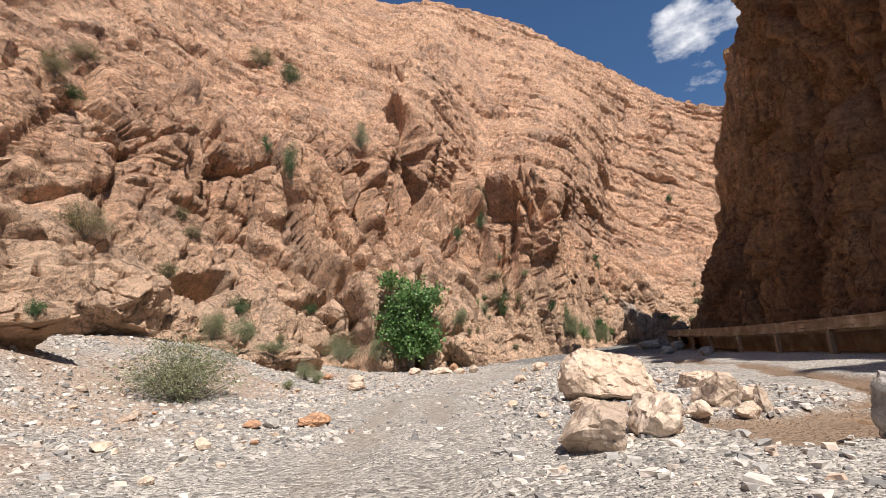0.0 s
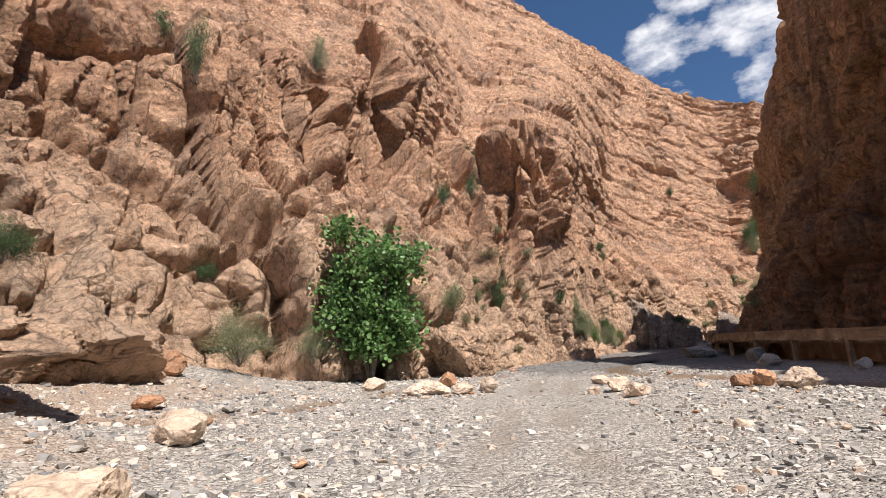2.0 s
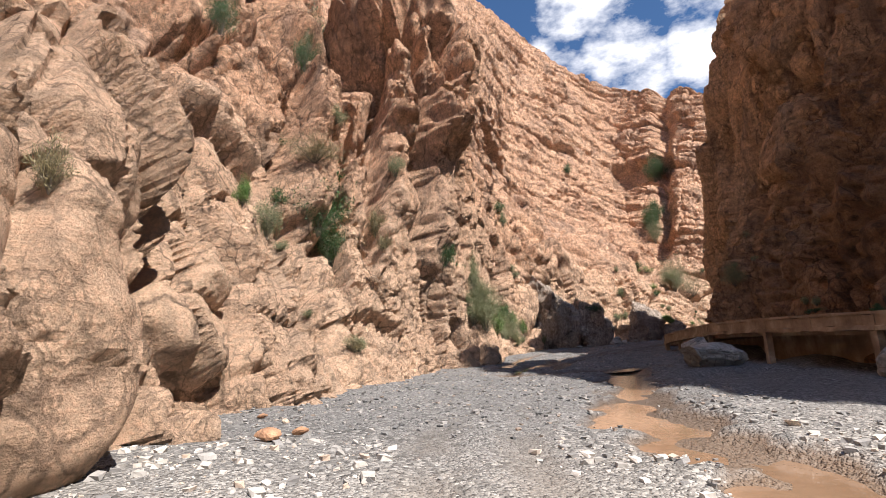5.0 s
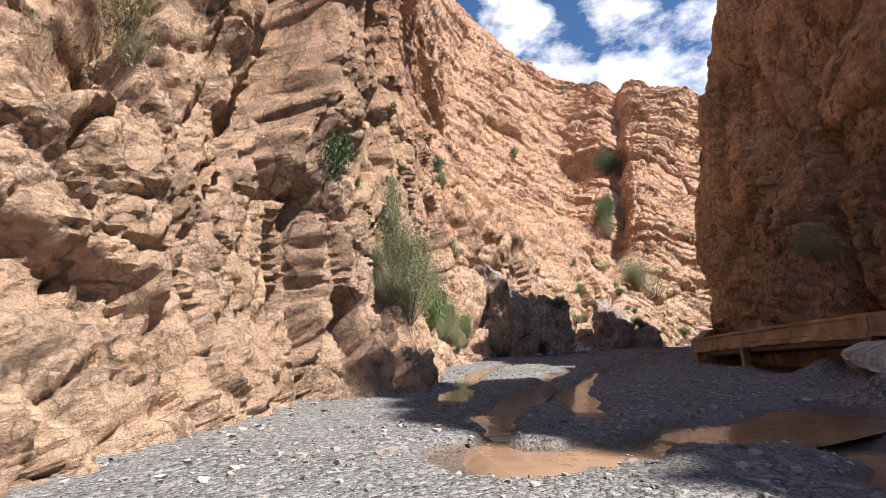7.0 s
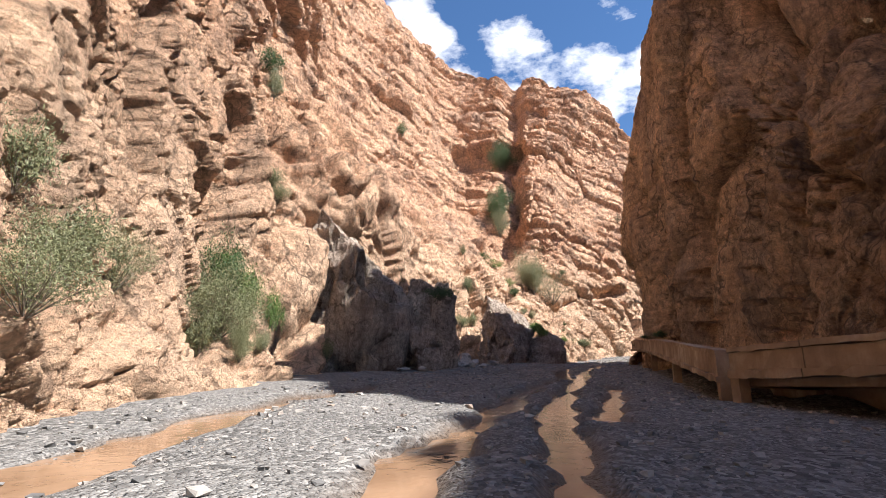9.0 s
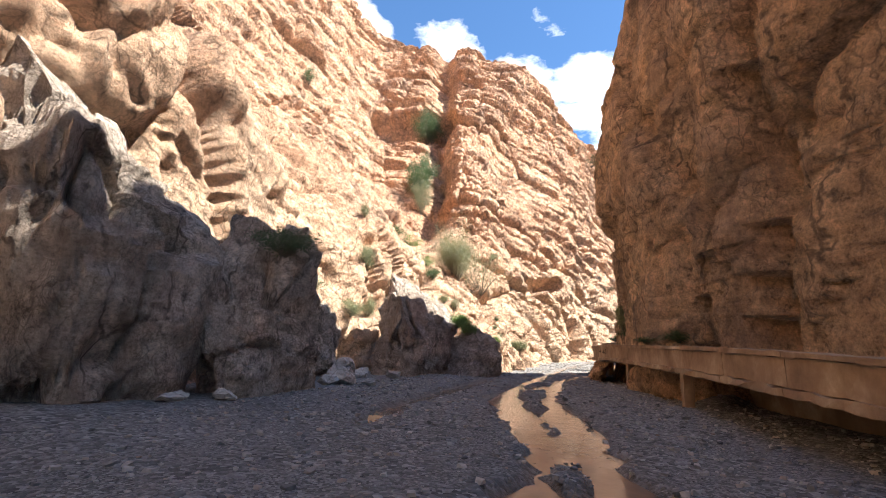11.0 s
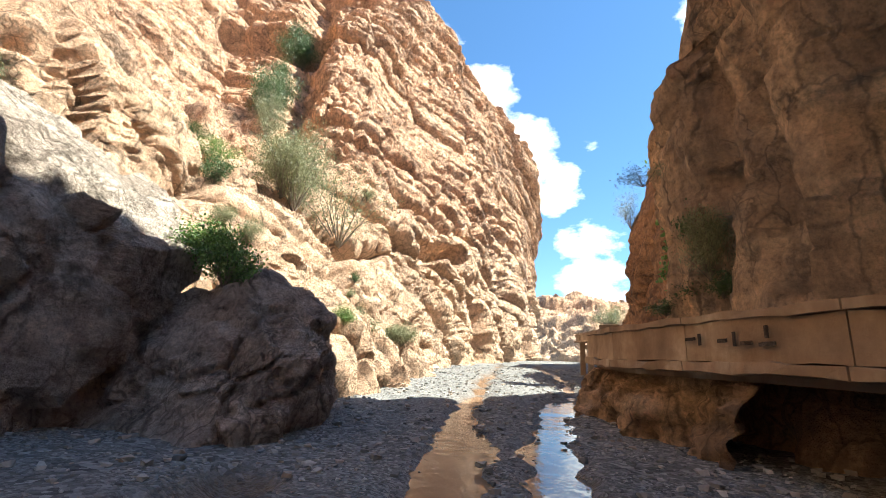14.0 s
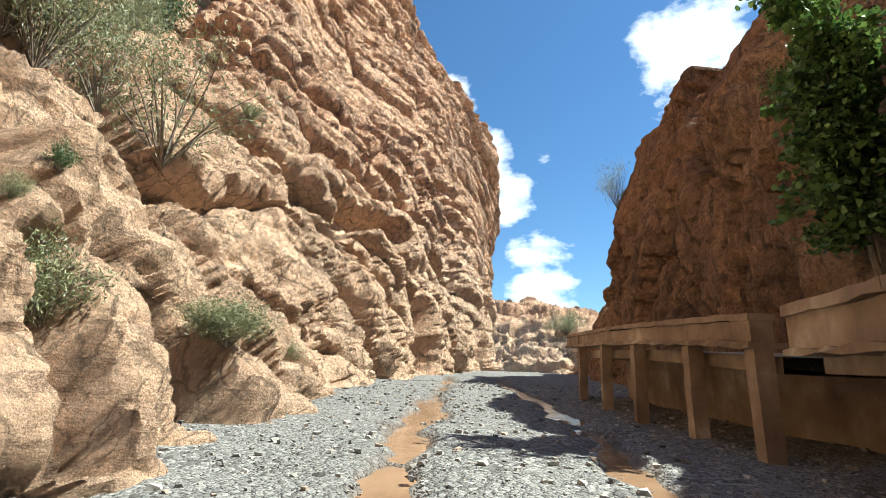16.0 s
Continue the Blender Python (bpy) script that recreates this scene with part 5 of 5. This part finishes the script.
for i, place in enumerate([(-18.4, 41.7, 6.1, 1.9, 1.9), (7.9, 84.2, 9.2, 4.4, 6.0), (-19.3, 58.2, 24.6, 2.1, 6.2), (-23.0, 58.9, 29.1, 1.5, 2.6), (-29.9, 88.5, 57.7, 4.6, 4.6), (-31.5, 37.1, 25.1, 2.4, 1.1), (7.1, 98.2, 30.2, 2.5, 7.5), (-12.8, 14.7, 3.5, 0.5, 0.7), (-16.0, 54.6, 7.2, 1.8, 1.6), (1.6, 80.2, 20.7, 1.8, 3.2), (6.5, 90.2, 25.1, 2.2, 3.9), (17.4, 87.8, 8.8, 1.2, 2.7), (32.1, 111.0, 5.7, 2.3, 3.6), (8.5, 83.0, 7.7, 2.8, 2.8), (33.4, 110.4, 6.0, 0.7, 1.2), (105.6, 162.8, 49.2, 5.4, 9.4), (94.0, 151.5, 33.5, 4.6, 6.9), (47.2, 112.6, 7.4, 2.3, 1.1)]):
    shrub("green", *place, i)
for i, place in enumerate([(90.7, 149.8, 30.6, 3.1, 4.6), (107.4, 164.0, 51.5, 4.1, 4.1), (76.8, 139.4, 18.9, 2.8, 1.7), (42.8, 85.1, 5.3, 0.2, 0.2), (36.4, 74.1, 4.0, 0.6, 0.3), (37.0, 75.0, 4.0, 0.4, 0.3), (33.2, 67.0, 4.1, 0.4, 0.3), (36.5, 73.9, 4.0, 0.4, 0.3), (31.6, 67.8, 3.7, 0.3, 0.2), (31.5, 67.8, 3.5, 0.5, 0.3), (7.5, 81.7, 9.4, 3.6, 3.4), (5.1, 80.2, 10.5, 1.3, 1.1), (4.2, 85.0, 15.8, 2.2, 1.5), (17.5, 87.8, 8.8, 1.3, 2.7), (32.5, 110.6, 5.7, 1.7, 2.3), (18.6, 89.0, 8.9, 0.5, 0.6), (35.1, 116.7, 22.2, 1.6, 2.3), (54.3, 122.5, 7.7, 2.6, 1.2)]):
    shrub("green", *place, i)
for i, place in enumerate([(106.6, 162.4, 49.8, 5.2, 6.2), (91.2, 149.9, 31.0, 4.6, 6.9), (77.2, 163.5, 49.4, 2.3, 3.5), (71.1, 110.3, 6.0, 0.8, 0.4), (70.8, 109.6, 6.1, 1.0, 0.7), (69.8, 109.1, 6.2, 0.7, 0.6), (74.7, 122.7, 8.1, 0.4, 0.5), (59.9, 104.3, 5.1, 1.2, 0.3), (59.3, 102.9, 5.1, 1.3, 0.5), (70.5, 109.4, 7.6, 1.0, 1.0), (70.0, 126.5, 11.5, 1.3, 1.3)]):
    shrub("green", *place, i)
for i, place in enumerate([(-38.1, 94.5, 65.7, 6.2, 6.2), (-31.4, 35.4, 26.1, 2.8, 2.8), (-38.3, 46.7, 35.7, 3.7, 2.5), (-24.1, 30.9, 10.9, 3.3, 2.9), (-22.0, 37.0, 8.9, 1.7, 1.7), (-11.2, 31.7, 3.1, 0.7, 0.9), (-24.6, 43.1, 15.6, 1.6, 1.6), (-23.1, 42.3, 13.5, 1.9, 1.6), (7.2, 82.0, 14.0, 3.3, 2.2), (1.6, 56.7, 4.1, 0.9, 1.0), (2.9, 60.1, 4.5, 0.6, 0.9), (9.0, 75.4, 2.3, 0.9, 0.9), (11.8, 82.9, 8.7, 0.9, 1.3), (36.6, 73.8, 4.0, 0.6, 0.3), (36.8, 73.7, 4.0, 0.6, 0.3), (36.7, 73.7, 4.0, 0.4, 0.3), (11.4, 84.1, 9.9, 1.5, 2.3), (20.8, 89.9, 4.8, 1.1, 1.2)]):
    shrub("dry", *place, i)
for i, place in enumerate([(23.9, 93.5, 3.8, 1.6, 2.5), (34.4, 109.6, 4.4, 0.9, 2.2), (65.2, 118.5, 6.1, 1.0, 1.3), (78.0, 138.3, 18.0, 3.3, 1.4), (64.8, 119.0, 6.6, 1.2, 1.1), (3.8, 76.1, 9.2, 0.8, 1.5), (32.3, 110.8, 6.8, 1.0, 1.5), (33.3, 110.1, 5.2, 1.3, 2.3), (64.7, 118.0, 6.0, 1.1, 1.2), (64.9, 119.1, 6.6, 1.5, 1.0), (70.7, 128.1, 13.0, 1.8, 1.2), (71.3, 120.3, 5.9, 0.8, 0.8), (86.7, 109.8, 13.9, 1.5, 1.7)]):
    shrub("bright", *place, i)
for i, place in enumerate([(47.8, 87.6, 12.3, 0.9, 1.0), (80.8, 129.1, 12.1, 5.8, 5.3), (80.8, 133.3, 14.9, 5.7, 7.1), (115.4, 116.2, 21.3, 4.0, 5.2), (70.9, 110.6, 9.3, 1.2, 0.6), (63.5, 108.2, 15.5, 1.1, 0.8)]):
    shrub("sparse", *place, i)
# plants end


def fig_tree(x, y, z, height, width, seed, label, kind="fig", leaf=0.34, count=8600, stem_r=0.16):
    rng = np.random.RandomState(seed)
    base = new("tree")
    base.location = (x, y, z)
    tagged(base, label, "tree")
    trunks, twigs, places, ways = [], [], [], []
    for s in range(6):
        a = rng.uniform(0, 2 * math.pi)
        reach = rng.uniform(0.08, 0.26) * width
        top = np.array((math.cos(a) * reach, math.sin(a) * reach, height * rng.uniform(0.62, 0.9)))
        path = [(*(top * t + np.array((0, 0, 0.25 * math.sin(t * 3))) + rng.normal(0, 0.05, 3) * t), stem_r * (1 - 0.72 * t)) for t in np.linspace(0, 1, 9)]
        trunks.append(path)
        for _ in range(26):
            k = rng.randint(2, 8)
            start = np.array(path[k][:3])
            b = rng.uniform(0, 2 * math.pi)
            length = rng.uniform(0.10, 0.34) * width * (1.1 - 0.45 * k / 8)
            end = start + np.array((math.cos(b) * length, math.sin(b) * length, rng.uniform(-0.25, 0.7) * length))
            end[2] = max(end[2], height * 0.17)
            mid = (start + end) / 2 + (0, 0, 0.12 * length)
            twigs.append([(*start, 0.05), (*mid, 0.035), (*end, 0.012)])
            for _ in range(count // 156):
                t = rng.uniform(0.25, 1.05)
                q = start * (1 - t) ** 2 + 2 * mid * t * (1 - t) + end * t * t
                places.append(q + rng.normal(0, 0.036 * width, 3) * (1, 1, 1.1))
                ways.append(end - start + rng.normal(0, 0.6 * length, 3) + (0, 0, -0.25 * length))
    places, ways = np.array(places), np.array(ways)
    trunk = new("trunk", limbs_mesh("trunk", trunks, 7))
    trunk.parent = base
    branch = new("branch", limbs_mesh("branch", twigs, 5))
    branch.parent = base
    crown = new("crown", leaves_mesh("crown", places, ways, rng.uniform(0.6, 1.15, len(places)) * leaf, LEAVES[kind], rng, 0.8, True))
    crown.parent = base
    return base


fig_tree(-4.9, 54.6, 0.2, 12.8, 10.2, 5, "broad leafy green fig tree against the rock wall", "fig", 0.27, 13500)
fig_tree(83.6, 109.6, 7.0, 9.5, 4.2, 9, "dark green tree hanging over the raised road", "bright", 0.17, 12000, 0.12)


# ---- loose stones ----
def stone_scatter(name, label, count, seed, size, keep, material, parent=None):
    """Small stones lying on the bed, all in one mesh."""
    rng = np.random.RandomState(seed)
    models = []
    corners = np.array([(i, j, k) for i in (-1, 1) for j in (-1, 1) for k in (-1, 1)], float) * 0.72
    tris = np.array([(0, 1, 3), (0, 3, 2), (4, 6, 7), (4, 7, 5), (0, 4, 5), (0, 5, 1), (2, 3, 7), (2, 7, 6), (0, 2, 6), (0, 6, 4), (1, 5, 7), (1, 7, 3)])
    for k in range(12):
        v = corners + rng.uniform(-0.42, 0.42, (8, 3))
        v[:, 2] *= 0.6
        models.append((v, tris))
    x, y = keep(rng, count)
    z = ground_height(x, y)
    s = size(rng, len(x))
    turn = rng.uniform(0, 2 * math.pi, len(x))
    stretch_x = rng.uniform(0.75, 1.4, len(x))
    verts, faces, at = [], [], 0
    for k, (v, f) in enumerate(models):
        idx = np.arange(k, len(x), 12)
        c, si = np.cos(turn[idx])[:, None], np.sin(turn[idx])[:, None]
        vx, vy = v[None, :, 0] * stretch_x[idx, None], v[None, :, 1]
        px = x[idx, None] + s[idx, None] * (vx * c - vy * si)
        py = y[idx, None] + s[idx, None] * (vx * si + vy * c)
        pz = z[idx, None] + s[idx, None] * (v[None, :, 2] + 0.25)
        verts.append(np.stack([px, py, pz], 2).reshape(-1, 3))
        faces.append((f[None] + (at + np.arange(len(idx)) * len(v))[:, None, None]).reshape(-1, 3))
        at += len(idx) * len(v)
    verts, faces = np.concatenate(verts), np.concatenate(faces).astype(np.int32)
    me = bpy.data.meshes.new(name)
    me.vertices.add(len(verts))
    me.vertices.foreach_set("co", verts.astype(np.float32).ravel())
    me.loops.add(faces.size)
    me.loops.foreach_set("vertex_index", faces.ravel())
    me.polygons.add(len(faces))
    me.polygons.foreach_set("loop_start", np.arange(0, faces.size, 3, dtype=np.int32))
    me.update(calc_edges=True)
    me.polygons.foreach_set("use_smooth", np.zeros(len(faces), bool))
    me.materials.append(material)
    return tagged(new(name, me), label, "stones", kind="stuff")


def pebble_material(name, tone):
    m, n, l, b = mat_nodes(name, 0.88)
    g = n.new("ShaderNodeNewGeometry")
    p = coords(n, l)
    col = ramp(n, l, g.outputs["Random Per Island"], [(0.0, (0.20, 0.19, 0.18)), (0.25, (0.36, 0.34, 0.315)), (0.55, (0.55, 0.50, 0.44)), (0.8, (0.70, 0.64, 0.57)), (1.0, (0.55, 0.41, 0.31))])
    col = mix(n, l, 1.0, col, tone, "MULTIPLY")
    f = noise_tex(n, l, p, 14, 5)
    col = mix(n, l, 0.6, col, ramp(n, l, f, [(0.3, grey(0.7)), (0.7, grey(1.2))]), "MULTIPLY")
    l.new(col, b.inputs["Base Color"])
    bump(n, l, b, f, 0.5, 0.02)
    return m


PEBBLE, PEBBLE_GREY = pebble_material("mixed_pebbles", (1, 1, 1)), pebble_material("grey_pebbles", (0.62, 0.64, 0.66))


def along(rng, count, s0, s1, reach, near=2.0):
    """Places along the track from s0 to s1 of its points, out to reach metres to each side."""
    u = rng.uniform(s0, s1, count)
    q = glide(COURSE, u)
    d = glide(COURSE, np.minimum(u + 0.05, len(COURSE) - 1)) - q
    d /= np.linalg.norm(d, axis=1, keepdims=True)
    o = rng.uniform(-1, 1, count) * reach
    x, y = q[:, 0] + d[:, 1] * o, q[:, 1] - d[:, 0] * o
    ok = wetness(x, y) < 0.35
    return x[ok], y[ok]


def start_stones(rng, count):
    x, y = along(rng, count, 1.02, 4.0, 17)
    b, side = bed(x, y)
    ok = (np.abs(side) > 2.0 + 1.2 * vnoise(np.stack([x, y, 0 * x], 1) / 4, 5)) | (rng.uniform(0, 1, len(x)) < 0.10)
    ok &= (side > -17) & (side < 12) & (y > 2)
    return x[ok], y[ok]


def bed_stones(rng, count):
    x, y = along(rng, count, 4.0, 9.6, 8)
    return x, y


stone_scatter("river_stone", "pale loose river stones beside the track", 52000, 7, lambda r, n: 0.018 + 0.085 * r.uniform(0, 1, n) ** 4, start_stones, PEBBLE)
stone_scatter("river_gravel", "grey gravel spread over the bed", 24000, 8, lambda r, n: 0.018 + 0.06 * r.uniform(0, 1, n) ** 4, bed_stones, PEBBLE_GREY)


def cobbles():
    """Cobbles large enough to pick up one by one."""
    rng = np.random.RandomState(41)
    meshes = [rock_mesh("cobble", 300 + k, (1, 0.8, 0.6), m, 2, 14, 0.12) for k, m in enumerate([STONE_PALE, STONE_GREY, STONE_PALE, STONE_RED, STONE_GREY, STONE_PALE])]
    words = ["pale cream cobble on the river bed", "grey cobble on the river bed", "pale cream cobble on the river bed", "reddish cobble on the river bed", "grey cobble on the river bed", "pale cream cobble on the river bed"]
    x, y = along(rng, 900, 1.1, 4.15, 12)
    side = bed(x, y)[1]
    ok = (np.abs(side) > 2.6) & (side > -12.5) & (side < 9.5) & (y > 4)
    x, y = x[ok][:230], y[ok][:230]
    for i, (a, b) in enumerate(zip(x, y)):
        s = 0.18 + 0.34 * rng.power(0.6) ** 2
        ob = new("cobble", meshes[i % 6])
        ob.matrix_world = pose(a, b, ground_z(a, b) - 0.05 * s, 0, 0, rng.uniform(0, 360)) @ Matrix.Diagonal((s, s, s * rng.uniform(0.7, 1.1), 1))
        tagged(ob, words[i % 6], "stone", "cobbles on the river bed")


cobbles()
